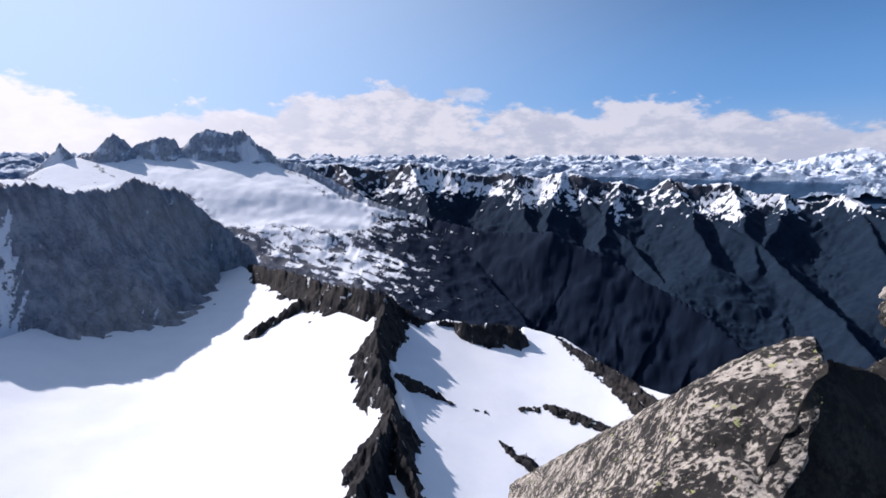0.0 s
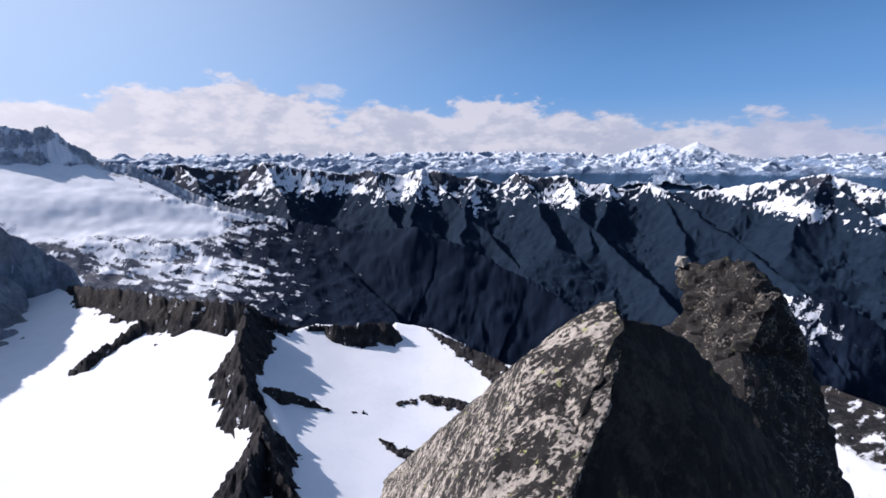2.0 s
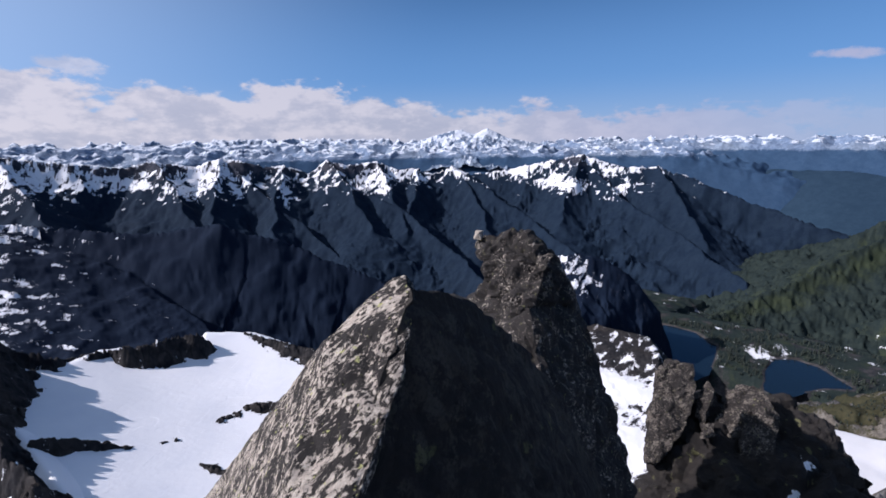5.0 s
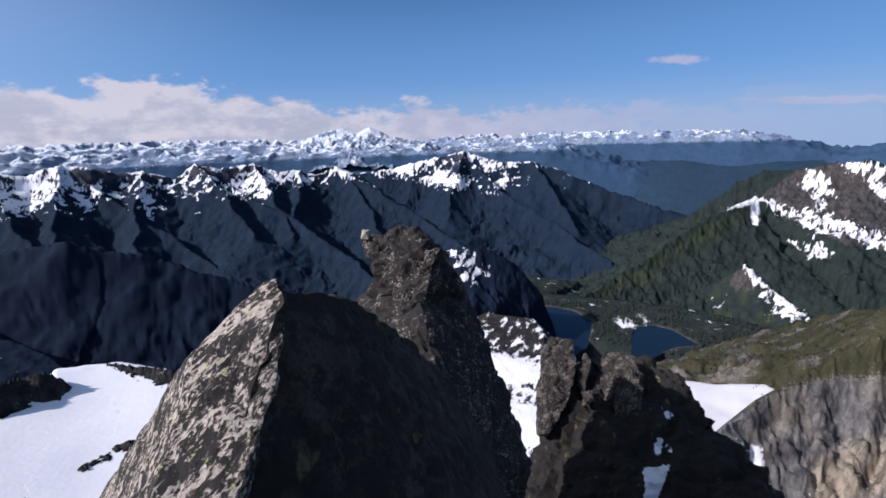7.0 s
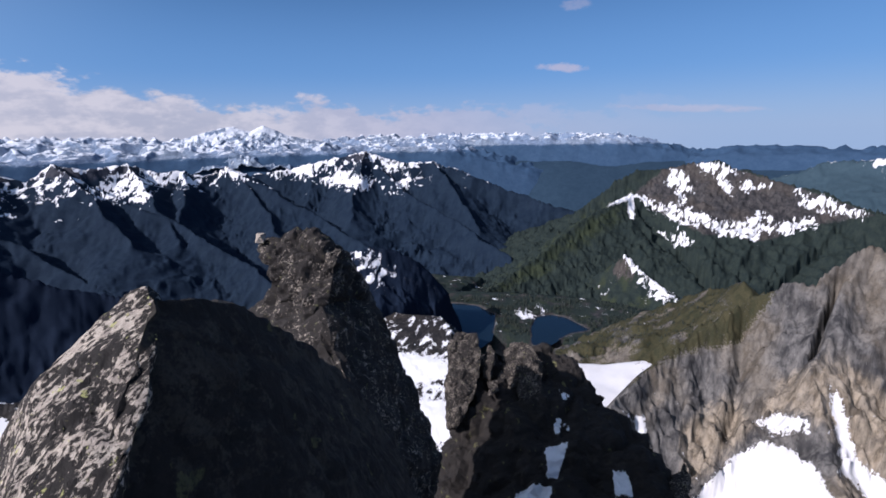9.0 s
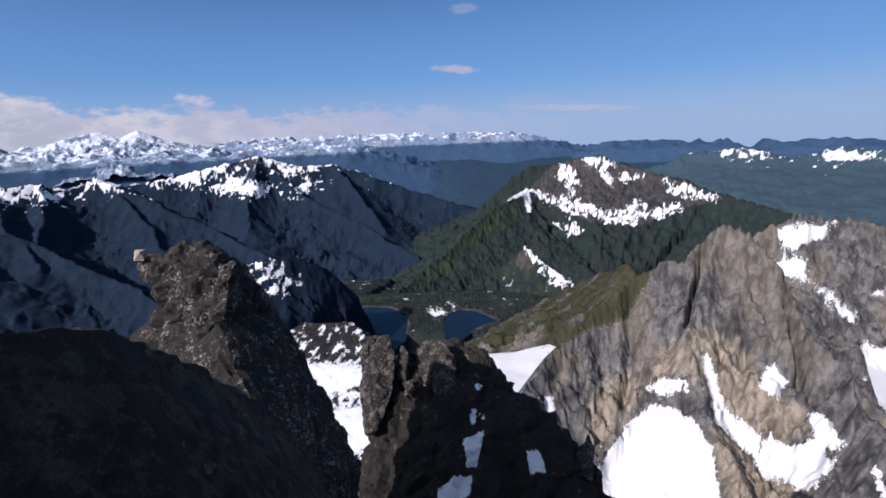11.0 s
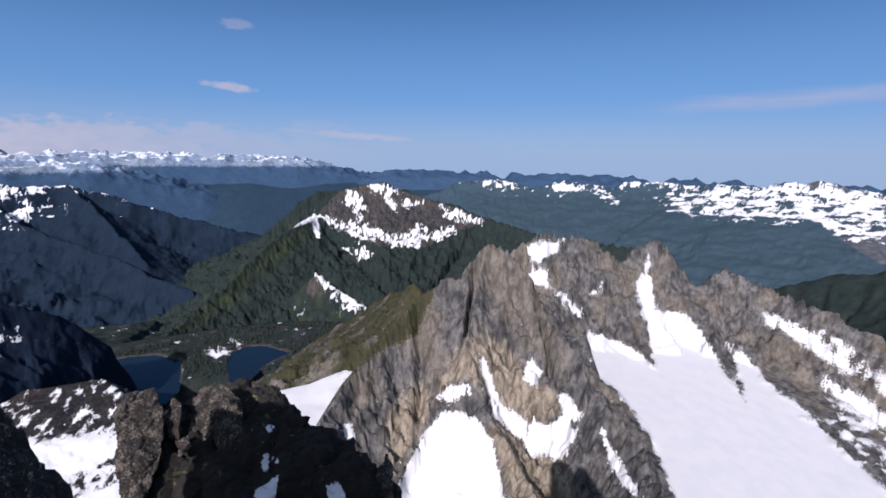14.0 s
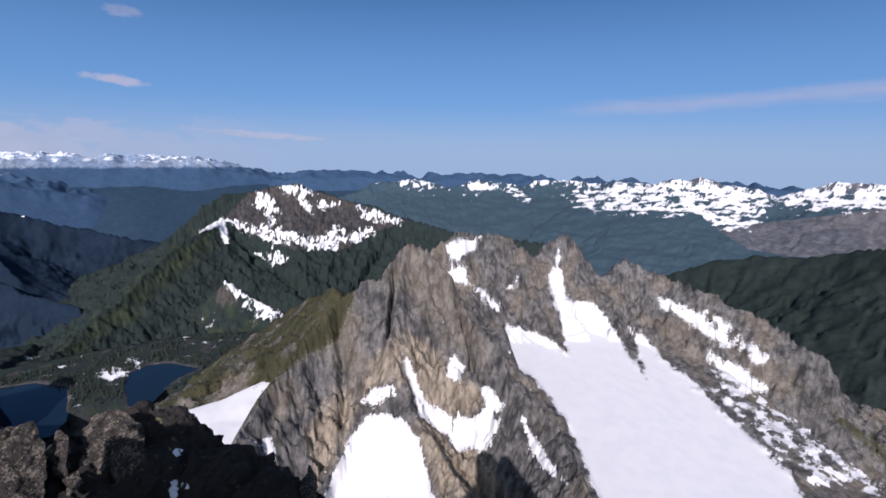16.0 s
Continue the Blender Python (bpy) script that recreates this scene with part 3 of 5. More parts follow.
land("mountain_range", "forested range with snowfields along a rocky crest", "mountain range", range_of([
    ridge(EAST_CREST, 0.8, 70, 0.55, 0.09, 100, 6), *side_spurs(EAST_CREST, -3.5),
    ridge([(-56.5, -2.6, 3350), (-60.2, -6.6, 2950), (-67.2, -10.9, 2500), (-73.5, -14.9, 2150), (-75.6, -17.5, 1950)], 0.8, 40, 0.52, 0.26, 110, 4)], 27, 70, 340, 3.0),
    (-33, -100), (1550, 3440, 3600), (580, 200), ALPINE_HAZE, taper=(4, 6),
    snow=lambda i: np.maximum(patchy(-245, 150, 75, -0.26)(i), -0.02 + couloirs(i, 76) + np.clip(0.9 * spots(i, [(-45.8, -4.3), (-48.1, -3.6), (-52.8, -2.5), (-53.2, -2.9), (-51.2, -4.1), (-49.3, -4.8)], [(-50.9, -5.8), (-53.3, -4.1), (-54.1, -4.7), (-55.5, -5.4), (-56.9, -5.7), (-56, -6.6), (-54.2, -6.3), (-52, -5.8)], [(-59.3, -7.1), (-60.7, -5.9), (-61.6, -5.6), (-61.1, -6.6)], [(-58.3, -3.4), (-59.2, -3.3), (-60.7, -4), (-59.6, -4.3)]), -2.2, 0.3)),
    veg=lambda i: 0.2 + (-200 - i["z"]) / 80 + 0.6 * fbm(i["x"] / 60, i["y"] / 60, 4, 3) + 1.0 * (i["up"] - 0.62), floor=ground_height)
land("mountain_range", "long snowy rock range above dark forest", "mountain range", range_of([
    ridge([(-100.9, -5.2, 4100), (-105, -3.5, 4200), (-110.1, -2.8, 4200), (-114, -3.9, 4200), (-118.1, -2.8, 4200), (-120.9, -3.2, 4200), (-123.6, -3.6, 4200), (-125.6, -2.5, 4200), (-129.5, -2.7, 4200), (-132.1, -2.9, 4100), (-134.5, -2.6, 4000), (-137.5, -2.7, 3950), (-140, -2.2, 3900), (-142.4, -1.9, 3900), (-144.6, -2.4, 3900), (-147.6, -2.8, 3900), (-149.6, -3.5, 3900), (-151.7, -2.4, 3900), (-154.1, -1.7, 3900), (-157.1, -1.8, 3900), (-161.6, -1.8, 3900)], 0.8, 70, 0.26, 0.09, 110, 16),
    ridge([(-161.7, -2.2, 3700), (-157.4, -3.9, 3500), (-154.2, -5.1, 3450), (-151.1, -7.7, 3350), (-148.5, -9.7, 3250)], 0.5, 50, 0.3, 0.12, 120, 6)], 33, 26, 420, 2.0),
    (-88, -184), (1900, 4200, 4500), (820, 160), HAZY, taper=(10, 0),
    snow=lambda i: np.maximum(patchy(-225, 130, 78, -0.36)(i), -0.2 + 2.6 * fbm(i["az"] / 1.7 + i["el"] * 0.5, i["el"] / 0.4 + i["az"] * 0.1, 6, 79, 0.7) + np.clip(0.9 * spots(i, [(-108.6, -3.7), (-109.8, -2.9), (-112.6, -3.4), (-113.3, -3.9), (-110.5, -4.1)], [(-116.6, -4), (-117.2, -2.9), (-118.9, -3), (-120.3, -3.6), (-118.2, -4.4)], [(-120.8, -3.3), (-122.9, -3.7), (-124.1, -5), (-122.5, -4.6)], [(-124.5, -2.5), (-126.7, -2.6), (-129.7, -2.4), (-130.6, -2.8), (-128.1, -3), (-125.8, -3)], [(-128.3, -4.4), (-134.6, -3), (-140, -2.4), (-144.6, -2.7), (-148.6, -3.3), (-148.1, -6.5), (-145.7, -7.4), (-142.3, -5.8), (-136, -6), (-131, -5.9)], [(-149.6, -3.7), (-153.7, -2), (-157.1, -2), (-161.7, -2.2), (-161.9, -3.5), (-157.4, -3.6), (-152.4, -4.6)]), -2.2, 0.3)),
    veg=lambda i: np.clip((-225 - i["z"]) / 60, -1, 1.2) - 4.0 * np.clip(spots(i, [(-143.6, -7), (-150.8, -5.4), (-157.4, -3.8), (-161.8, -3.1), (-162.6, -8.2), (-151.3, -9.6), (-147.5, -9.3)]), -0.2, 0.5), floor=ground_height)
land("forest_spur", "dark forested mountainside falling into a deep valley", "mountain", range_of([ridge([(-138.6, -13.8, 2350), (-141.9, -11.6, 2330), (-144.8, -10.6, 2320), (-148, -9.5, 2300), (-152.2, -9.3, 2250), (-155.5, -8.2, 2200), (-158, -7.4, 2150), (-165, -6.2, 2000), (-177, -5.7, 1850)], 0.5, 40, 0.46, 0.10, 90, 3)], 37, 30, 240, 1.5),
    (-126, -190), (900, 2360, 2700), (380, 130), FOREST, taper=(6, 0), veg=lambda i: 0.9 + 0 * i["x"] - 1.5 * np.clip(0.5 * fbm(i["az"] / 0.8, i["el"] / 3, 4, 7) - 0.12, 0, 1), floor=ground_height)
massif_lines = [
    ridge([(48.3, -2.7, 2500), (45.7, -2.5, 2500), (42.1, -2.5, 2500), (40.6, -0.9, 2500), (39, 1, 2500), (38.1, -0.3, 2500), (36.8, 0, 2450), (34.8, 2.2, 2450), (33.3, 0.8, 2450), (32.5, 1.3, 2450), (30.5, 1.8, 2450), (29.6, 1.7, 2450), (29, 0.6, 2450), (27.6, 2.2, 2450), (25.9, 2.7, 2450), (24.3, 2.3, 2450), (22.7, 2.8, 2450), (21.5, 1.1, 2400), (20, 0.4, 2400), (18.9, -1, 2350)], 1.3, 120, 0.6, 0.08, 50, 6),
    ridge([(18.9, -0.7, 2350), (17.6, -0.8, 2330), (16.1, -1.1, 2300), (15.2, -2.1, 2270), (14.2, -2.4, 2250), (11.9, -3.8, 2200), (9.3, -5.2, 2100), (4.5, -6.9, 2000), (-1.2, -8.2, 1900)], 1.3, 26, 0.5, 0.14, 40, 9)]
spur_lines = [ridge([(4.5, -6.9, 2000), (-1.2, -8.2, 1900), (-6.8, -9.3, 1800), (-14, -8.9, 1700), (-16.4, -10.3, 1680), (-19.4, -11.2, 1640), (-23, -13.3, 1600), (-28, -15.3, 1550), (-32.2, -17.7, 1500), (-36.2, -20.2, 1450), (-40.6, -23.8, 1400)], 0.8, 40, 0.66, 0.06, 110, 4)]
ice_slope = plane([(38.2, -0.7, 2420), (32.7, -0.7, 2420), (28.6, -0.5, 2400), (23, -0.1, 2400), (19.5, -1.6, 2320), (28.9, -4, 2050), (15.3, -5, 2000), (21.1, -7.1, 1780), (10, -7.5, 1850), (11.5, -9.1, 1650), (-1.2, -17, 1300), (13, -13.9, 1400), (1.7, -11.4, 1650)], True)
ice_cut = cut_to(ice_slope, [(59.2, -1.7), (42, -2.3), (40.6, -1.4), (38.2, -0.4), (32.6, -0), (28.6, 0.1), (22.4, 0.4), (19.5, -1.3), (16.1, -2.5), (12, -5.0), (9.3, -5.9), (3.1, -7.5), (-4.8, -12), (-10.7, -18), (-14.8, -28.2), (-10.5, -53.9), (64.8, -30.9)], 1.6)
massif_rough = range_of(massif_lines, 45, 20, 120, 2.0, 4.0, 26.0)
spur_rough = range_of(spur_lines, 46, 18, 260, 0.6)


def ice_roll(x, y):
    """The glacier's surface, which steepens over a hidden step."""
    d = np.hypot(x, y) + 60 * fbm(x / 260, y / 260, 3, 52)
    return ice_cut(x, y) + 17 * (np.tanh((d - 1960) / 60) - 1) + 8 * (np.tanh((d - 1700) / 35) - 1)


def massif_height(x, y):
    lumps = np.clip((2250 - np.hypot(x, y)) / 300, 0.1, 1) * (20 * (spurs(x / 130, y / 130, 5, 47) - 0.62) + 1.0 * chunks(x / 18, y / 18, 48))
    return np.maximum(spur_rough(x, y), ice_roll(x, y) + lumps)


ICEFALL = [(38.1, -0.1), (36.8, 0), (33.1, 0.1), (28.9, -0.3), (28.6, 0.7), (27.4, 0.7), (24.6, 1.1), (22.9, 1.4), (21.1, 0.1), (18.9, -1.8), (15.3, -4.6), (10, -6.4), (8.7, -8.5), (12.8, -9.1), (18, -8.2), (21.2, -7.8), (25.4, -7.9), (27.9, -4.3), (29.9, -3.3), (32.9, -2.2), (35.1, -1.3)]
land("rock_summits", "jagged rock summits, paled for haze, rising out of a glacier", "mountain", massif_rough, (50, 2), (1750, 2560), (560, 150), HAZED_SUMMIT_ROCK,
     snow=lambda i: np.maximum(0.8 * spots(i, [(41.3, -2.4), (39.3, 0.4), (38.9, -0.1), (38.4, -1.5), (38.5, -3.6), (41, -3.5)], [(23.5, 0.7), (22.3, 2.1), (20.7, -0.7), (23.1, -1)]), -0.22 + 1.2 * fbm(i["az"] / 0.8 + i["el"] * 0.3, i["el"] / 0.9, 5, 15, 0.62)), floor=lambda x, y: ice_cut(x, y) - 12)
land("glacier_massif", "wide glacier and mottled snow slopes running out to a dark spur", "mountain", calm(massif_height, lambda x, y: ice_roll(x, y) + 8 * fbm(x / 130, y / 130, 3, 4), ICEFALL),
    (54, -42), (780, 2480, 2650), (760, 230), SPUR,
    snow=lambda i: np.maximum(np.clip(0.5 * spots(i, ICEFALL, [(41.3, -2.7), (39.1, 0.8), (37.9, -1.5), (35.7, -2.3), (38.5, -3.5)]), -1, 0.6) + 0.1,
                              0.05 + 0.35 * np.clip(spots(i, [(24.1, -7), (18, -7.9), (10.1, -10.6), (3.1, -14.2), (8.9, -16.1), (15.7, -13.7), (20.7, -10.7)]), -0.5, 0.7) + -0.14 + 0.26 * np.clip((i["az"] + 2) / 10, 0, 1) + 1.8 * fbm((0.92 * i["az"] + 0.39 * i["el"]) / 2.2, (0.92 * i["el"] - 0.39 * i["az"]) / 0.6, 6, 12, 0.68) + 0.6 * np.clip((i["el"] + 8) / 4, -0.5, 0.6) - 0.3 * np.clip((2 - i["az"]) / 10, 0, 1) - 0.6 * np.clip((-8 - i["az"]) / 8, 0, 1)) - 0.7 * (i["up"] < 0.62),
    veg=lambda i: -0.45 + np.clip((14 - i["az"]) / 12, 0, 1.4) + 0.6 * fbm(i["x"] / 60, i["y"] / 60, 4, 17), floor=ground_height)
CAP_SNOW = [[(-91.1, -5.9), (-91.9, -4.5), (-92.6, -4.3), (-93.2, -5.1), (-93.8, -5.9), (-93.9, -6.8), (-92.5, -6.7)],
            [(-94.1, -3.9), (-95.8, -3.6), (-97.3, -4.2), (-98.8, -4.6), (-97.6, -4.8), (-96.4, -4.6), (-95.2, -4.8), (-94.5, -4.4)],
            [(-96, -4.8), (-96.7, -4.8), (-97.5, -6.2), (-97.7, -7), (-96.9, -6.5), (-96.3, -5.7)],
            [(-98.1, -6), (-99.2, -5.5), (-100.9, -5.9), (-100.9, -6.1), (-99.2, -6.4), (-98.2, -6.5)],
            [(-88.2, -7.4), (-90, -8.8), (-91.5, -9.5), (-93.1, -10.4), (-94.8, -10.3), (-96.5, -11), (-98.3, -11.4), (-100.5, -11.5), (-101.1, -10), (-100.1, -8.6), (-99.2, -9.8), (-97.9, -9.9), (-96.6, -9.9), (-95.3, -9), (-94.1, -9.1), (-92.4, -8.4), (-90.8, -8.4), (-89.2, -7.6)],
            [(-91, -11.5), (-93, -12.7), (-93.9, -12.9), (-94.7, -12.1), (-93.1, -11.1), (-92.9, -11.5)],
            [(-92.1, -6.5), (-93, -6.5), (-94.2, -9.2), (-93.7, -9.3)],
            [(-101.1, -8.7), (-101.9, -9.6), (-104.8, -8.7), (-105.2, -9.7), (-102.4, -10.5), (-101, -10.5)],
            [(-103.2, -6.4), (-105.2, -6.8), (-108.5, -8), (-108.1, -8.5), (-105.2, -8), (-103.8, -7.6)]]
green_height = banded(range_of([
    ridge([(-68.3, -21.5, 1480), (-70.1, -20, 1560), (-73.9, -17.7, 1720), (-78, -14.5, 1900), (-82.5, -10.6, 2150), (-86.5, -8.1, 2400), (-88, -7.3, 2520), (-89.2, -7.9, 2530), (-91, -10.2, 2480)], 0.9, 60, 0.36, 0.14, 60, 6),
    ridge([(-82.6, -9.1, 2560), (-84.4, -7.4, 2620), (-86.4, -5.6, 2680), (-88.5, -4.5, 2730), (-89.9, -4.6, 2750), (-91.4, -4.3, 2770), (-93.3, -3.8, 2790), (-95.8, -3.4, 2800), (-97.4, -4, 2800), (-99, -4.4, 2795), (-100.9, -5.1, 2790), (-102.6, -5.7, 2780), (-104.3, -5.9, 2770), (-107, -7, 2750), (-109.1, -7.8, 2735), (-108.4, -7.5, 2720), (-112.7, -8.7, 2700), (-116.9, -9.6, 2680), (-126, -10.2, 2600)], 1.2, 100, 0.36, 0.16, 60, 12)], 57, 50, 180, 2.0, 5.0, 24.0), 60, 0.25, 7)
land("green_mountain", "green forested mountain with snowy cliff bands near its top", "mountain", green_height,
    (-64, -140), (1250, 2830, 3200), (700, 220), FOREST,
    snow=lambda i: np.maximum(-0.1 + 0.9 * couloirs(i, 14) + np.clip(1.3 * spots(i, *CAP_SNOW), -2.4, 0.25), 0.15 + 1.6 * spots(i, [(-85.5, -8.7), (-87.9, -7.4), (-88, -7.6), (-88.3, -10.2), (-87.9, -9.9), (-87.6, -8)])),
    veg=lambda i: 0.35 + 1.6 * np.clip(-spots(i, [(-88, -7.2), (-90.8, -4.3), (-94.5, -3.3), (-102.2, -5.3), (-109.8, -8.1), (-104.9, -9.7), (-101.1, -11.7), (-95.4, -11.5), (-89.9, -9)]), -0.4, 0.4), floor=ground_height,
    meadow=lambda i: 0.3 * np.clip(spots(i, [(-70.1, -20.2), (-73.8, -17.9), (-78, -14.8), (-82.4, -10.9), (-87.7, -7.6), (-87.2, -10), (-82.2, -13.9), (-78.2, -17.4), (-74.1, -19.4), (-71.2, -20.8)]), -2, 1) + 0.4 * fbm(i["x"] / 90, i["y"] / 90, 4, 31) - 0.1)
knoll_height = range_of([
    ridge([(-75.2, -22.1, 1700), (-81.6, -19.8, 1800), (-84.7, -16.7, 1850), (-87.8, -14.1, 1850), (-90.7, -16.7, 1800), (-93.7, -18.7, 1750), (-97.7, -19.3, 1650), (-103.4, -18.6, 1500)], 0.8, 60, 0.29, 0.1, 70, 5)], 61, 40, 110, 2.0, 3.0, 20.0)
land("forest_spur", "wooded knoll with a snow patch under its top", "mountain", knoll_height,
    (-66, -122), (900, 1880, 2200), (420, 150), FOREST,
    snow=lambda i: np.maximum(np.clip(0.6 * spots(i, [(-87.6, -14), (-90.3, -15.3), (-91.5, -16.7), (-93.3, -18.2), (-93.5, -19.3), (-91.3, -18.8), (-89.8, -16.8), (-88.2, -15.3)]), -1, 0.25) - 0.05 + 1.5 * fbm(i["az"] / 0.7 + i["el"] * 0.6, i["el"] / 0.5, 5, 24, 0.65), -0.66 + 1.3 * fbm(i["x"] / 35, i["y"] / 35, 4, 14)),
    veg=lambda i: 0.22 + 1.3 * fbm(i["x"] / 40, i["y"] / 40, 4, 4) - 0.5 * np.clip(spots(i, [(-85.9, -15.6), (-88.1, -13.8), (-90.7, -16.1), (-88.7, -17.5), (-87, -17.3)]), -1, 1), floor=ground_height,
    meadow=lambda i: -0.3 + 1.2 * fbm(i["x"] / 50, i["y"] / 50, 4, 44))

# ---- the lake basin ----
LAKE = -545.0
LAKE_WEST = [(-64.2, -22.3), (-65.1, -21.1), (-67.5, -21.1), (-70, -21.4), (-72.2, -22.3), (-72.2, -23.6), (-71.7, -25.3), (-70.4, -26.2), (-66.7, -25.5), (-63.2, -23.7)]
LAKE_EAST = [(-77.6, -22.5), (-79.3, -22.1), (-81.3, -22.3), (-83.1, -23), (-84.2, -23.4), (-82, -24), (-80.5, -24.8), (-79.2, -25.7), (-77.3, -25.5), (-77, -23.8)]


def basin_height(x, y):
    h, gap = crest_height(x, y, [ridge([(-58.3, -18.4, 1500), (-63.5, -21, 1380), (-70, -21.6, 1360), (-75.2, -21.9, 1350), (-84.2, -22.6, 1340), (-92.9, -24.2, 1250)], 0.10, 20, 0.16, 0.1, 100)], 63)
    i = dict(az=np.degrees(np.arctan2(-x, y)), el=np.degrees(np.arctan2(np.full(x.shape, LAKE), np.hypot(x, y))))
    wet = np.clip(spots(i, LAKE_WEST, LAKE_EAST) / 0.35 + 0.4, 0, 1)
    h = np.minimum(h, LAKE + 14) + 14 * fbm(x / 90, y / 90, 4, 9)
    return np.maximum(h, np.where(gap < 170, LAKE + 2.5, -900)) * (1 - wet) + (LAKE - 5) * wet


land("lake_basin", "wooded shelf of land round two lakes", "hills", basin_height, (-48, -108), (800, 1900), (380, 140), FOREST,
     snow=lambda i: np.maximum(-0.52 + 1.1 * fbm(i["x"] / 40, i["y"] / 40, 4, 19), 0.9 * spots(i, [(-74.8, -21.7), (-76.3, -21.5), (-77.4, -22.3), (-76, -22.9)], [(-77.8, -21.2), (-78.8, -21.5), (-78.6, -22.2)])),
     veg=lambda i: 0.28 + 1.0 * fbm(i["x"] / 45, i["y"] / 45, 4, 20) - 1.4 * np.clip(0.3 - np.abs(spots(i, LAKE_WEST, LAKE_EAST)), 0, 0.3) / 0.3, floor=ground_height, meadow=lambda i: -0.45 + 1.2 * fbm(i["x"] / 60, i["y"] / 60, 4, 21))
hill_lines = [ridge([(-46.9, -17.1, 1080), (-52.8, -14.3, 1150), (-56, -13.8, 1150), (-59.3, -14.1, 1170), (-62.2, -15.7, 1180), (-66.5, -20.1, 1200)], 0.8, 60, 0.5, 0.12, 60, 3)]
land("hill", "dark shoulder hill with snow patches above the lake", "hill", cut_to(range_of(hill_lines, 67, 26, 90, 2.5), [(-39.1, -20.5), (-48.8, -14.3), (-54, -11.5), (-57.2, -11.2), (-62.3, -12.4), (-65.7, -16.5), (-66.5, -19.4), (-64.8, -21.1), (-62.3, -22.4), (-55.2, -21.3), (-51.4, -28.7), (-38.2, -24.8)], 2.5),
    (-42, -74), (700, 1210, 1500), (300, 150), SPUR,
    snow=lambda i: np.clip(0.35 * spots(i, [(-52.5, -13.6), (-55.6, -13.4), (-57.4, -14.9), (-58.4, -17.4), (-56.9, -18.2), (-53.8, -17.7), (-52.8, -15.6)]), -1, 0.05) + 1.5 * fbm((0.8 * i["az"] - 0.6 * i["el"]) / 1.6, (0.8 * i["el"] + 0.6 * i["az"]) / 0.7, 5, 29, 0.65) - 0.08,
    veg=lambda i: 0.3 + 0 * i["x"], floor=ground_height)
bench = plane([(-56.8, -22.2, 1000), (-65.8, -23.7, 1000), (-59.6, -28.8, 800), (-64.2, -37, 600), (-88.2, -27.8, 800)])
land("snow_bench", "rocky bench with old snow below the summit", "snowfield", cut_to(lambda x, y: bench(x, y) + 9 * (spurs(x / 120, y / 120, 5, 91) - 0.5) + 0.6 * chunks(x / 14, y / 14, 92), [(-44.8, -18.5), (-55.2, -21.1), (-60.5, -22.2), (-65.1, -22.6), (-66.5, -24.1), (-66.5, -27.5), (-70.2, -28.5), (-81.8, -27.5), (-85.6, -27.3), (-91.2, -26.4), (-92, -27.9), (-93.4, -35.2), (-94.4, -52.5), (-38.4, -45.6)]), (-45, -112), (400, 1150), (420, 150), DARK_ROCK,
     snow=lambda i: np.maximum.reduce([0.02 + 1.6 * fbm((0.8 * i["az"] - 0.6 * i["el"]) / 1.5, (0.8 * i["el"] + 0.6 * i["az"]) / 0.8, 5, 8, 0.66) - 0.3 * np.clip((i["el"] + 27.5) / 1.5, 0, 1), 0.15 + 0.7 * spots(i, [(-50, -25), (-57.5, -26.6), (-61.3, -27.2), (-66.5, -28.2), (-66.4, -29.4), (-63, -30.4), (-60.1, -30.4), (-52, -32)], [(-58, -32), (-61.5, -32.5), (-66.4, -32.6), (-66.9, -36), (-63.6, -37.5), (-58, -36)]) + 0.5 * fbm(i["az"] / 0.8, i["el"] / 0.5, 4, 9, 0.6)]), veg=lambda i: -0.5 + 0 * i["x"], floor=ground_height)

shoulder = range_of([ridge([(-81.9, -26, 1180), (-84.5, -23.9, 1120), (-87.8, -22, 1040), (-91.4, -20.1, 960), (-94.1, -18.6, 880), (-97, -17.2, 780), (-100.5, -16.1, 680)], 0.5, 30, 0.36, 0.12, 60, 4)], 69, 26, 90, 1.5, 2.0, 14.0)
land("hill", "brown heather-covered shoulder with rocks below the pinnacle", "hill", shoulder, (-74, -118), (560, 1190, 1500), (300, 150), BROWN_ROCK,
     snow=lambda i: -0.72 + 1.1 * fbm(i["x"] / 22, i["y"] / 22, 5, 39), veg=lambda i: 0.22 + 1.1 * fbm(i["x"] / 40, i["y"] / 40, 4, 38), floor=ground_height)
# a sheet set in front of the shoulder, placed to fit the camera's view
snow_sheet = plane([(-82.6, -27.5, 560), (-90.8, -26, 590), (-88.7, -32, 470), (-93, -29, 520), (-82, -32, 480)])
land("snowfield", "small bright snowfield beside the pinnacle, placed to fit the view", "snowfield", cut_to(lambda x, y: snow_sheet(x, y) + 3 * fbm(x / 60, y / 60, 3, 12), [(-79.5, -28.3), (-82.6, -27.4), (-86.4, -27.1), (-91.5, -25.8), (-93.8, -28.4), (-94.1, -35.1), (-88.8, -35.6), (-81.7, -33.4)]), (-76, -98), (400, 640), (160, 90), BROWN_ROCK,
     snow=lambda i: 0.2 + 0.8 * spots(i, [(-79.5, -28.3), (-82.6, -27.4), (-86.4, -27.1), (-91.5, -25.8), (-93.8, -28.4), (-94.1, -35.1), (-88.8, -35.6), (-81.7, -33.4)]) + 0.5 * fbm(i["az"] / 0.9, i["el"] / 0.5, 4, 40), floor=ground_height)

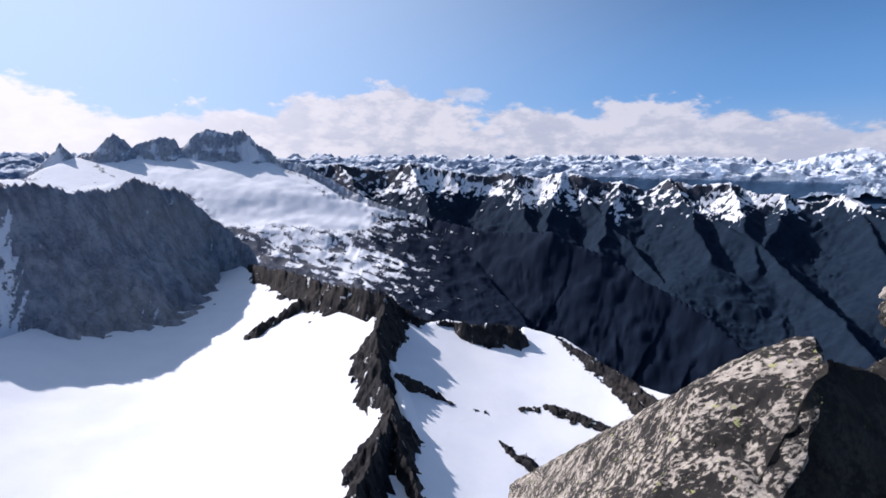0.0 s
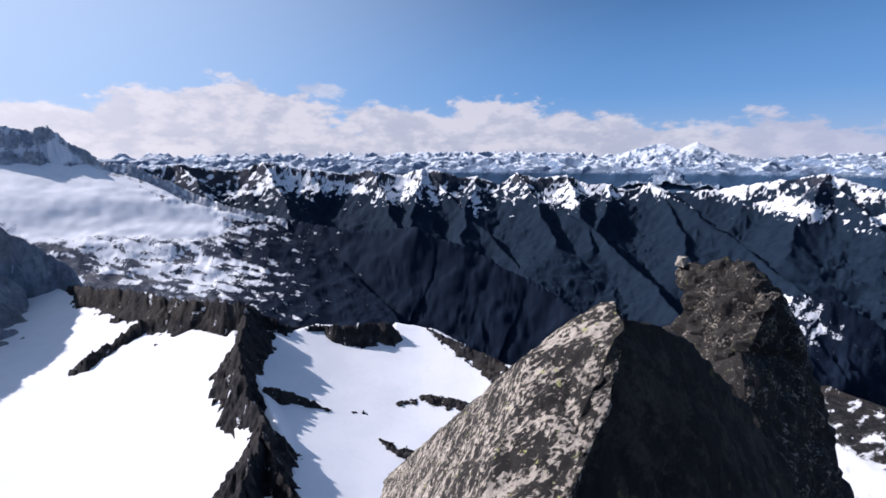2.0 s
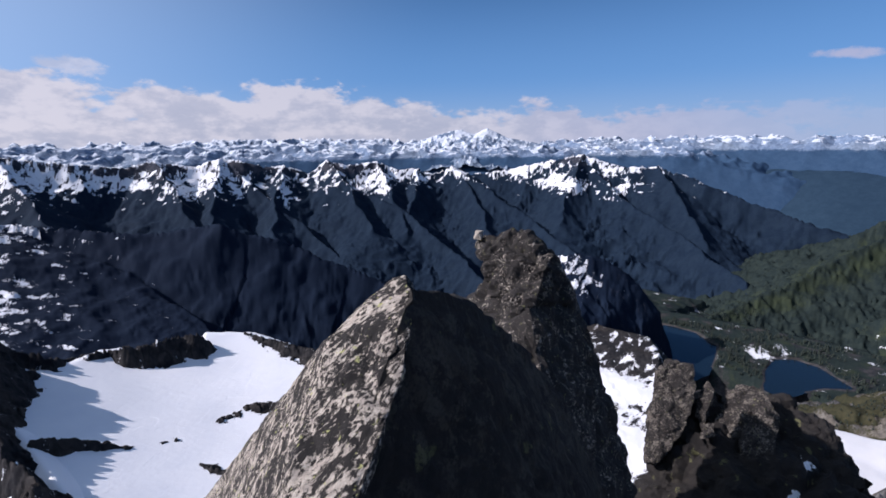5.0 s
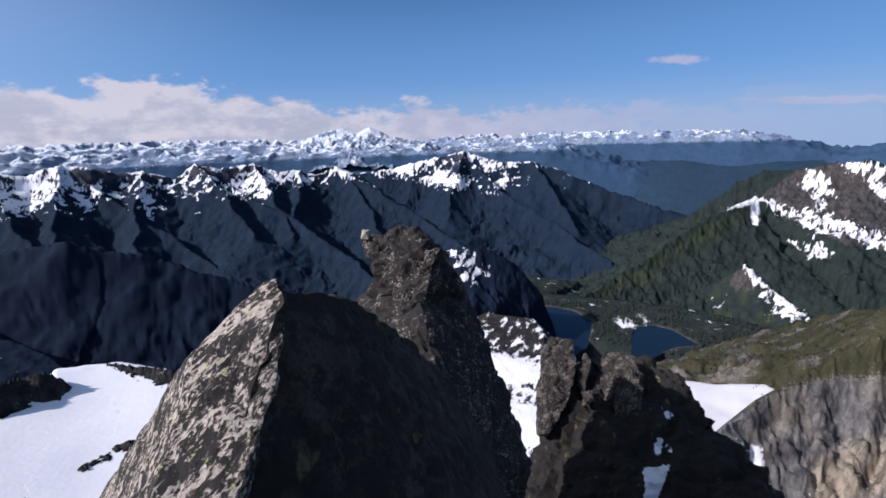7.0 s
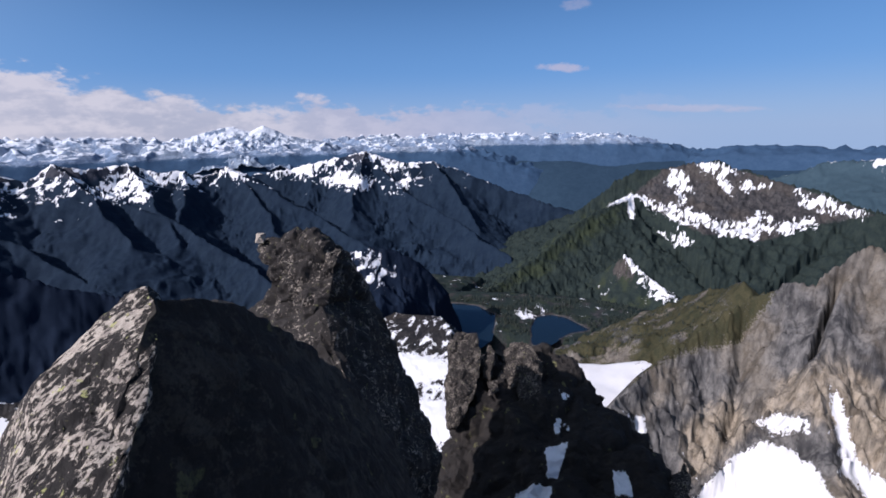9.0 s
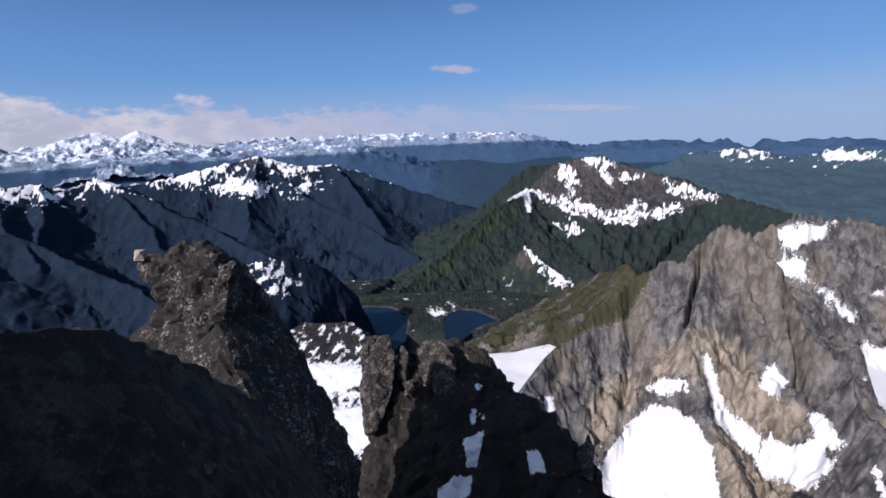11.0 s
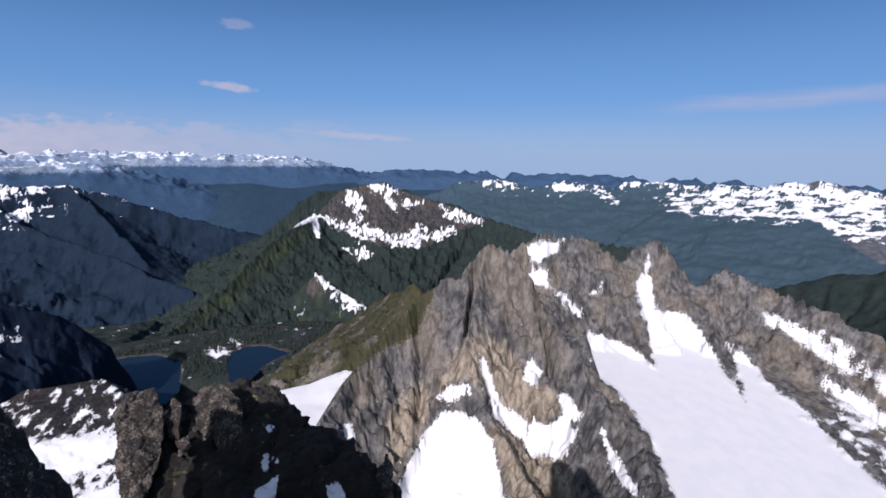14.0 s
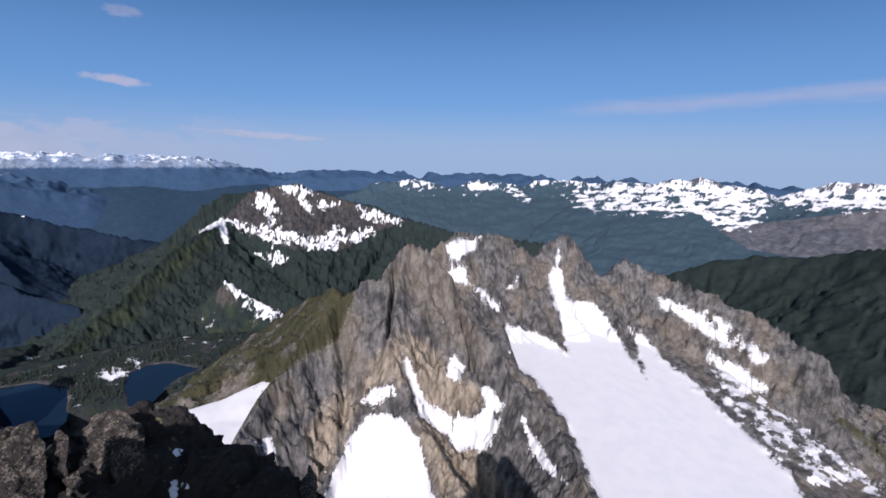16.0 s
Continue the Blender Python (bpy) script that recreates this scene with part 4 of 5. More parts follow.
# ---- the near ridge and snowfields ----
left_snow = plane([(34, -34.6, 265), (45.8, -17.8, 510), (40, -16.5, 565), (47.6, -29.4, 300), (31.8, -16.2, 660), (27.6, -13.1, 790), (23, -15.8, 640), (13.4, -22, 400), (10.6, -24.8, 330), (12.8, -39, 215)], True)
land("snowfield", "broad smooth sunlit snowfield below a dark rock wall", "snowfield", cut_to(lambda x, y: left_snow(x, y) + 2.5 * fbm(x / 90, y / 90, 3, 2), [(65.7, -11.2), (54.9, -15.3), (45.5, -16.3), (36.7, -14.8), (31.6, -14.7), (29.1, -11.9), (24, -12.5), (21.6, -14.6), (15.9, -17.4), (9.7, -20.2), (6.9, -25), (5.1, -30.2), (1.7, -40.8), (7.4, -60.8), (70, -31.8)]),
     (62, -12), (110, 880), (300, 110), SNOW, snow=lambda i: 0.9 + 0 * i["x"], whole=True)
right_snow = plane([(-2.7, -19.8, 440), (-10.8, -20.6, 430), (-8.8, -25.5, 385), (-24.8, -25.5, 385), (-29.2, -26.1, 372), (1.7, -27.8, 312), (0.1, -34, 250), (-2.3, -39.1, 205), (-16.8, -35.7, 265), (-23.3, -30.5, 325)], True)
land("snowfield", "sloping snowfield with rock islands and blue shadows", "snowfield", cut_to(lambda x, y: right_snow(x, y) + 1.6 * fbm(x / 80, y / 80, 2, 6), [(9, -19.6), (3.2, -20.7), (-0.5, -20.1), (-2.4, -20.3), (-3.2, -21.9), (-6.4, -22.3), (-9.9, -22.2), (-10.6, -20.6), (-15.8, -21.6), (-20, -23.7), (-24.8, -25.6), (-29.2, -26), (-40.2, -27.6), (-47.9, -43), (7.2, -57.7), (7.9, -32.6)]),
     (10, -50), (110, 520), (320, 130), SNOW, snow=lambda i: np.minimum(0.9, 3.0 * (1.0 + 0 * i["x"])), whole=True)
land("rock_wall", "long shaded rock wall streaked with snow, its stone lightened for haze", "cliff", range_of([
    ridge([(70, -2.6, 640), (52.8, -2.4, 635), (47.1, -2.7, 635), (43.6, -2.9, 640), (41.3, -2.4, 650), (38.5, -3.6, 660), (37, -3.3, 680), (35.2, -3.4, 705), (33.6, -2.1, 735), (31.5, -3.5, 775), (29.9, -3.2, 810), (28.2, -4.8, 830), (26.2, -7.1, 830), (23.7, -9.5, 815), (22.4, -12.3, 790)], 3.0, 170, 0.12, 0.08, 40, 1)], 71, 26, 60, 0.6, 1.6, 18.0),
    (80, 14), (390, 850, 960), (520, 200), GREY_ROCK, snow=lambda i: -0.72 + 1.4 * fbm(i["az"] / 0.9 + i["el"] * 0.45, i["el"] / 3, 5, 66, 0.6) + 0.85 * np.clip((i["az"] - 42.5) / 1.5, 0, 1) * (i["el"] < -5), floor=lambda x, y: left_snow(x, y) - 12)
def both_snow(x, y):
    return np.maximum(left_snow(x, y), right_snow(x, y))


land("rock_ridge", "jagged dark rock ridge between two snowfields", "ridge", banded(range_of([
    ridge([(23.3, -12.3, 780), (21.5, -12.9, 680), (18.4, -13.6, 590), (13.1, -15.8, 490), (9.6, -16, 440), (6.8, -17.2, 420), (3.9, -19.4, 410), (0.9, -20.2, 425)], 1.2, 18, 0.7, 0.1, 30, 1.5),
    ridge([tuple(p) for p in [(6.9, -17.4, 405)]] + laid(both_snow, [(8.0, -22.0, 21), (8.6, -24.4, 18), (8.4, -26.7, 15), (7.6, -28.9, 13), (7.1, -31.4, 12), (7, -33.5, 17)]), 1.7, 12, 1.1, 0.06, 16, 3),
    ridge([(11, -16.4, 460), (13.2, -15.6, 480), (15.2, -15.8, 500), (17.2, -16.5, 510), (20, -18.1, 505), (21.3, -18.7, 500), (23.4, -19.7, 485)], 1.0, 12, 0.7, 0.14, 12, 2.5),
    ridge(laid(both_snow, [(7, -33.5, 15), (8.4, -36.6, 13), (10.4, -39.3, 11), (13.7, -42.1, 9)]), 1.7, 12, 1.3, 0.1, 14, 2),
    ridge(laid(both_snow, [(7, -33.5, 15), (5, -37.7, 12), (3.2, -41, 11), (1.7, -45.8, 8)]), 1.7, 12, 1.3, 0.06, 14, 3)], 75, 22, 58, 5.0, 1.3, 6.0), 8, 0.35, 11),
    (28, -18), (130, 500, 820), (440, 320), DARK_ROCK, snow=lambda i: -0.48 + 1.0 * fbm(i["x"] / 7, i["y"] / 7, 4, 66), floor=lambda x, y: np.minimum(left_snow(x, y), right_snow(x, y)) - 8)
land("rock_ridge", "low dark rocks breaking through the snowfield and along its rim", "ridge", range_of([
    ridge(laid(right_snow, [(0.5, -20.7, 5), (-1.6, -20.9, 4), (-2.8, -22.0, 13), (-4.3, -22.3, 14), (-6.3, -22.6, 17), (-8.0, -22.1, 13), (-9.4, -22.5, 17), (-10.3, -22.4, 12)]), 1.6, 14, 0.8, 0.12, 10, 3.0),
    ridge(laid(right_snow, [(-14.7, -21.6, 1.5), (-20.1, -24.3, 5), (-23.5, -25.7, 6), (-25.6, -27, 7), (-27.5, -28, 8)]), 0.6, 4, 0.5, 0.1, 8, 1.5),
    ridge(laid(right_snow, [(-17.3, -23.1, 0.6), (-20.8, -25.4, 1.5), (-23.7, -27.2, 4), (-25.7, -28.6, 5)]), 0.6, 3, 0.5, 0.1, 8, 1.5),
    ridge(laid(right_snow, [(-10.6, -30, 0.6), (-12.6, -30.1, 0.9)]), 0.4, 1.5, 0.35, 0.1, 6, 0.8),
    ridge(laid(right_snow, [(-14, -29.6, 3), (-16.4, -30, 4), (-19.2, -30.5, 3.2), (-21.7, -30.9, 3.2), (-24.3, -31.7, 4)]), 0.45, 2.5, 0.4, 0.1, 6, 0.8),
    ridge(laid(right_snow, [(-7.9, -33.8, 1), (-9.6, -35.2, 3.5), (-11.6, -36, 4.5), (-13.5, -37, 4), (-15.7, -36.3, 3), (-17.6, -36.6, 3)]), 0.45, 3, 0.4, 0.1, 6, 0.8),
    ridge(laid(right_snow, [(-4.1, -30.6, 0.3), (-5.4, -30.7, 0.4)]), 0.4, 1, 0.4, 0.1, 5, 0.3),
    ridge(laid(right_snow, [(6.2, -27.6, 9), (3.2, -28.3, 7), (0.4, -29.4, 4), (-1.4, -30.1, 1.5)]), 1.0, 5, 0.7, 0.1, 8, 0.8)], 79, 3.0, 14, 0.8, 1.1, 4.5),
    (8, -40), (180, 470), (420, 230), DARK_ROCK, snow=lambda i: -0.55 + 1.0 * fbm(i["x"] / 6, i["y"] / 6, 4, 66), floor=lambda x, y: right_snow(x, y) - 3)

# ---- the brown pinnacles and their glacier ----
ICE = [(-121, -22.3), (-122.4, -20.4), (-126, -21.1), (-129.9, -22.9), (-128.7, -18.9), (-126.9, -14.6), (-127.9, -12.9), (-128, -10.8), (-128.6, -13.5), (-129.4, -16.8), (-132.9, -17.1), (-135.1, -19.4), (-136.9, -21.7), (-139.4, -24.3), (-137.8, -20.9), (-137, -19.2), (-138.3, -19.6), (-140.7, -21.7), (-144.5, -23.9), (-148.8, -26.5), (-154.4, -29.6), (-156.8, -32.2), (-136.9, -38.7), (-134.5, -36.5), (-130.3, -30.3), (-126, -26.4), (-123, -25.2)]
APRON = [(-96.7, -40.8), (-99.9, -35.7), (-101.9, -33), (-103.8, -31), (-106.9, -31), (-109.2, -32.2), (-110.7, -33.7), (-111.9, -36.9), (-114, -41.8)]
glacier = plane([(-122.4, -20.8, 620), (-135.3, -36.9, 330), (-139.1, -23.8, 600), (-133.4, -18.4, 720), (-154.7, -31.1, 420), (-144.7, -25, 600)])
back_lines = [
    ridge([(-112.7, -11.4, 640), (-114.8, -9.7, 660), (-116.9, -9.1, 680), (-120.4, -9.2, 700), (-123.7, -10.6, 715), (-125.1, -12.4, 722), (-126, -10.8, 735), (-127.4, -9.9, 748), (-128.8, -8.7, 760), (-130.2, -9.8, 760), (-131.4, -11.7, 762), (-133, -13.8, 765), (-134.4, -12.3, 770), (-135.9, -11, 772), (-137.8, -12.3, 770), (-140.9, -13, 765), (-146.6, -14.8, 750), (-151.9, -16.8, 730), (-155.8, -18.6, 700), (-158.1, -25.1, 660), (-162.7, -27.9, 620)], 1.5, 60, 0.45, 0.12, 22, 5),
    ridge([(-128.7, -9.1, 760), (-126.3, -15, 700), (-127.6, -19, 660), (-130, -22.8, 600)], 1.2, 30, 0.6, 0.1, 25, 3),
    ridge([(-135.6, -11.7, 770), (-134.9, -16.9, 720), (-136.9, -21.1, 650), (-139.4, -24.3, 590)], 1.2, 30, 0.6, 0.1, 25, 3)]
back_rough = banded(range_of(back_lines, 87, 42, 60, 1.2, 3.2, 16.0), 22, 0.4, 4)
land("pinnacle", "dark brown rock peaks with a smooth glacier between them", "mountain", calm(lambda x, y: np.maximum(back_rough(x, y), cut_to(glacier, [(-118.7, -19.6), (-125.5, -13), (-133, -14.4), (-142.2, -19.5), (-154.6, -25.4), (-166.9, -31), (-161.9, -42.4), (-133.1, -52.6), (-130.4, -31.5), (-122.7, -26.1)])(x, y) + 9 * (spurs(x / 40, y / 40, 5, 6) - 0.5)), lambda x, y: np.maximum(crest_height(x, y, back_lines, 87)[0] - 4, glacier(x, y)), ICE),
    (-106, -179), (190, 790, 1100), (600, 250), BROWN_ROCK,
    snow=lambda i: np.maximum.reduce([0.9 * spots(i, ICE), 0.7 * spots(i, [(-113.8, -11.1), (-114.8, -10.5), (-118.4, -9.9), (-118, -11.3), (-114.9, -12.9)], [(-114.2, -14.3), (-116.7, -13.7), (-117.2, -15.5), (-114.9, -15.7)], [(-117.2, -15.2), (-121.6, -18.4), (-120.9, -18.9), (-118.2, -17)], [(-122.3, -15.8), (-123.4, -14.5), (-123.1, -15.8)]),
                                      0.6 * spots(i, [(-139.7, -15.2), (-142.4, -15.8), (-145.3, -17.1), (-147.7, -18.5), (-146.9, -19.2), (-143.7, -17.7), (-140.4, -16.5)], [(-144.7, -16), (-147.6, -17.8), (-151, -19.6), (-149.9, -20.2), (-147.1, -18.6)], [(-145.2, -20.4), (-148.5, -21.1), (-151.3, -22.6), (-149.4, -23.2), (-146.5, -22.2)]),
                                      -0.8 + 1.2 * fbm(i["az"] / 2 + i["el"] * 0.9, i["el"] / 0.7 - i["az"] * 0.5, 4, 16) + 0.75 * np.clip(spots(i, [(-144.6, -24.5), (-147.9, -20.7), (-154.5, -24.4), (-161.3, -27.2), (-162.8, -28.8), (-156.5, -30.8)]), -0.5, 1)]) + 0.55 * fbm(i["az"] / 0.9, i["el"] / 0.9, 5, 47, 0.65),
    veg=lambda i: -0.5 + 0.35 * np.clip(spots(i, [(-149.4, -20.3), (-154.2, -20.1), (-165.7, -25.5), (-166.7, -30.2), (-158.3, -26)]), -1, 3), floor=ground_height)
main_lines = [
    ridge([(-86.3, -32.4, 330), (-89.1, -29.8, 360), (-92, -26.4, 390), (-96.2, -22.1, 430), (-100.6, -17.6, 460), (-103.4, -15.3, 470), (-106.3, -14.9, 470), (-107.7, -12.1, 480), (-109.5, -10.8, 490), (-112, -11.6, 490), (-114.9, -14.9, 480), (-117.2, -19.7, 450), (-121.2, -22.8, 430), (-123, -26.8, 400), (-129.5, -31.3, 350), (-131.6, -35, 310), (-136.4, -37.5, 260)], 1.8, 55, 0.55, 0.13, 20, 4),
    ridge([(-109.1, -11.4, 490), (-106.9, -18.4, 440), (-107.6, -25.1, 400), (-110.3, -31.6, 370), (-113.9, -35.2, 340), (-118, -40.1, 300)], 1.0, 20, 0.7, 0.1, 18, 3)]
main_rough = cut_to(carve(banded(range_of(main_lines, 83, 34, 44, 1.0, 2.4, 11.0), 15, 0.4, 3),
    ([(-107.7, -14.2, 478), (-107.1, -17.7, 450), (-106.9, -22.4, 425)], 34, 2.4), ([(-115.8, -16.9, 470), (-117.2, -19.7, 450), (-118.2, -23.1, 425)], 34, 3.4), ([(-100.5, -19.5, 450), (-101.1, -24.8, 410), (-100.2, -29.8, 370)], 9, 4.0), ([(-121.1, -24.9, 415), (-122.9, -29.9, 370), (-125.5, -34.5, 330)], 9, 4.0)),
    [(-98.5, -13.6), (-97.8, -18.2), (-95.6, -22.4), (-93, -25.2), (-90.4, -27.6), (-87.6, -31.2), (-86, -35), (-86, -40), (-92, -66), (-141, -60), (-133.5, -36.5), (-129.6, -30.4), (-126, -26.5), (-123.2, -25.3), (-122.1, -21), (-119.6, -17), (-116.5, -10), (-112, -4), (-103.4, 6.5)], 2.0)
PATCHES = [APRON, [(-103, -29.5), (-104.3, -28.2), (-107.3, -27.8), (-107.6, -28.7), (-105, -30)], [(-108.5, -24.3), (-109.6, -25.2), (-110.8, -28), (-111.3, -29.4), (-113.4, -30.6), (-115.3, -31.2), (-117.6, -31.5), (-119.9, -30.4), (-120.4, -28.8), (-121.5, -29), (-120.9, -31.9), (-119.3, -34.5), (-116.2, -35), (-114.6, -33.4), (-110.8, -31.3), (-109.8, -28.4)]]
land("pinnacle", "craggy brown rock pinnacle streaked with snow patches", "mountain", calm(main_rough, lambda x, y: crest_height(x, y, main_lines, 83)[0] - 6, *PATCHES),
    (-78, -152), (180, 500, 640), (620, 300), BROWN_ROCK,
    snow=lambda i: np.maximum.reduce([0.9 * spots(i, *PATCHES), 0.9 * spots(i, [(-114.1, -26.9), (-115.5, -24.2), (-116.8, -25.7), (-116.3, -27.2)], [(-118.9, -28.4), (-119.8, -27.5), (-122.3, -29.6), (-121.4, -30.9)], [(-124.6, -30.5), (-126.9, -33.1), (-129.7, -35.6), (-131.1, -36.8), (-127.9, -35.9), (-125.8, -33.8)], [(-89.9, -32.3), (-91.6, -31.9), (-92.3, -33.6), (-91.7, -34.9), (-90.8, -33.3)], [(-118.4, -31.4), (-121.8, -31.3), (-120.7, -34.3), (-119.3, -35)]), -0.72 + 0.9 * fbm(i["x"] / 9, i["y"] / 9, 4, 6)]) + 0.75 * fbm(i["az"] / 0.9, i["el"] / 0.9, 5, 46, 0.65),
    veg=lambda i: 0.4 * np.clip(spots(i, [(-83.1, -27.2), (-92.5, -17.9), (-103.4, -15.9), (-100.4, -22.1), (-93.4, -25.3), (-89.1, -29.2)]), -1, 0.8) - 0.05, floor=-500,
    bleached=lambda i: 0.3 * np.clip(spots(i, [(-103.1, -28.8), (-104.7, -25), (-107.7, -21.8), (-111.4, -22.5), (-114.4, -25.1), (-119, -28.2), (-119.9, -30.1), (-113.8, -31.3), (-109.1, -28.4), (-106.9, -27.4)], [(-95.7, -31.7), (-100.2, -27.9), (-103.1, -30), (-100, -34.6), (-96.9, -37.6)], [(-110.7, -31), (-114.6, -34), (-120.1, -34.9), (-123.5, -39.3), (-114, -39.8), (-111.5, -35.2)]), -1.5, 1.2) + 0.1)


def water_material():
    m, n, bsdf = principled("lake_water")
    where = n.node("ShaderNodeTexCoord").outputs["Object"]
    bsdf.inputs["Base Color"].default_value = (0.006, 0.014, 0.024, 1)
    bsdf.inputs["Roughness"].default_value = 0.08
    bump(n, bsdf, n.noise(where, 0.15, 4.0, 0.5), 0.15, 1.0)
    return m


def tree_material():
    m, n, bsdf = principled("conifer_needles")
    where = n.node("ShaderNodeTexCoord").outputs["Object"]
    pick = n.node("ShaderNodeNewGeometry").outputs["Random Per Island"]
    m.node_tree.links.new(n.mix(n.math("ADD", n.math("MULTIPLY", pick, 0.7), n.math("MULTIPLY", n.noise(where, 0.4, 3.0), 0.3)), (0.006, 0.012, 0.012, 1), (0.022, 0.033, 0.022, 1)), bsdf.inputs["Base Color"])
    bsdf.inputs["Roughness"].default_value = 0.9
    return m


TREES = tree_material()


def conifers(label, count, az, dist, height, wet=None, tall=(7.0, 15.0), seed=1):
    """Many small conifers scattered over a stretch of land."""
    rng = np.random.default_rng(seed)
    a, d = np.radians(rng.uniform(az[1], az[0], count)), np.sqrt(rng.uniform(dist[0] ** 2, dist[1] ** 2, count))
    x, y = -np.sin(a) * d, np.cos(a) * d
    clump = 1.3 * fbm(x / 90, y / 90, 4, seed + 3) + rng.uniform(-0.25, 0.25, count)
    z = height(x, y)
    ok = (clump > 0.0) & (z > ground_height(x, y) + 2)
    if wet is not None:
        ok &= wet(dict(x=x, y=y, z=z, az=np.degrees(a), el=np.degrees(np.arctan2(z, d))))
    x, y, z = x[ok], y[ok], z[ok]
    h = rng.uniform(*tall, len(x))
    verts, faces = [], []
    for px, py, pz, ph in zip(x, y, z, h):
        turn, lean = rng.uniform(0, 6.28), rng.uniform(-0.05, 0.05)
        for low, high, wide in ((0.06, 0.55, 0.19), (0.32, 0.8, 0.14), (0.6, 1.0, 0.09)):
            k = len(verts)
            for j in range(6):
                r = ph * wide * (0.75 + 0.5 * ((j * 7 + k) % 3) / 2)
                verts.append((px + r * math.cos(turn + j * 1.047), py + r * math.sin(turn + j * 1.047), pz + ph * low - ph * 0.03 * (j % 2)))
            verts.append((px + lean * ph, py, pz + ph * high))
            faces += [(k + j, k + (j + 1) % 6, k + 6) for j in range(6)]
    mesh = bpy.data.meshes.new("conifers")
    mesh.from_pydata(verts, [], faces)
    mesh.materials.append(TREES)
    return tagged(new("conifers", mesh), label, "trees", kind="stuff")


conifers("dark conifers crowding the shelf round the lakes", 8000, (-56, -100), (1000, 1480), basin_height, lambda i: (spots(i, LAKE_WEST, LAKE_EAST) < -0.25) & (i["z"] > -560), (7, 14), 3)
conifers("scattered conifers on the wooded knoll and its slopes", 5000, (-76, -112), (1300, 1900), knoll_height, None, (5, 10), 9)
conifers("dwarf conifers scattered over the brown heather shoulder", 5000, (-76, -103), (620, 1180), shoulder, None, (2.5, 5.0), 21)
conifers("conifers along the foot of the green mountain", 2500, (-66, -84), (1400, 1750), green_height, None, (5, 9), 15)
WATER = water_material()
for shape in (LAKE_WEST, LAKE_EAST):
    tagged(land("lake", "deep blue mountain lake with a pale far shore", "lake", lambda x, y: LAKE + 0 * x, (-60, -92), (1050, 1480), (420, 160), WATER, keep=lambda i: spots(i, shape) + 0.25, whole=True), group="lakes in the basin")


# ---- the summit and the near rocks ----
def summit_height(x, y):
    d, a = np.hypot(x, y), np.arctan2(-x, y)
    return -1.75 - 0.9 * np.maximum(d - 0.9, 0) - 0.6 * np.maximum(d - 2.5, 0) + np.minimum(d, 6) * 0.14 * fbm(x / 2.2, y / 2.2, 4, 3) + d * 0.10 * fbm(a * 3, d / 30, 4, 8)


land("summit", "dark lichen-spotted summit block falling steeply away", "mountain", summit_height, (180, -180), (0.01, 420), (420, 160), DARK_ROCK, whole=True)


def block(points, size, amp, seed, wave=1.0, cuts=7):
    """The hull of its corners, broken up by cracks and grain, as a bmesh."""
    bm = bmesh.new()
    for p in points:
        bm.verts.new(p)
    bmesh.ops.convex_hull(bm, input=bm.verts)
    bmesh.ops.delete(bm, geom=[v for v in bm.verts if not v.link_faces], context="VERTS")
    bmesh.ops.triangulate(bm, faces=bm.faces)
    for step in range(cuts):
        long = [e for e in bm.edges if e.calc_length() > size]
        if not long:
            break
        bmesh.ops.subdivide_edges(bm, edges=long, cuts=1)
        bmesh.ops.triangulate(bm, faces=bm.faces)
    bm.normal_update()
    moves = []
    for v in bm.verts:
        q = v.co / wave + Vector((seed * 3.3, seed, 0))
        big = noise.fractal(q, 1.0, 2.0, 4)
        small = noise.fractal(q * 5.0, 0.9, 2.0, 4)
        step = noise.voronoi(q * 0.9)[0]
        ledge = min(step[1] - step[0], 0.3) * 3.3 - 0.5
        moves.append(v.normal * amp * (0.6 * big + 0.25 * small + 0.55 * ledge))
    for v, m in zip(bm.verts, moves):
        v.co += m
    return bm


def part(name, bm, material, parent=None, label="", snow=()):
    """A mesh of its own; snow: the outlines, seen from the summit, where old snow sticks to it."""
    mesh = bpy.data.meshes.new(name)
    bm.to_mesh(mesh)
    bm.free()
    p = np.empty(len(mesh.vertices) * 3, np.float32)
    mesh.vertices.foreach_get("co", p)
    x, y, z = p.reshape(-1, 3).T
    cover = spots(dict(az=np.degrees(np.arctan2(-x, y)), el=np.degrees(np.arctan2(z, np.hypot(x, y)))), *snow) if snow else np.full(len(x), -1.0)
    mesh.attributes.new("snow", "FLOAT", "POINT").data.foreach_set("value", cover.astype(np.float32))
    mesh.materials.append(material)
    ob = tagged(new(name, mesh), label)
    ob.parent = parent
    return ob


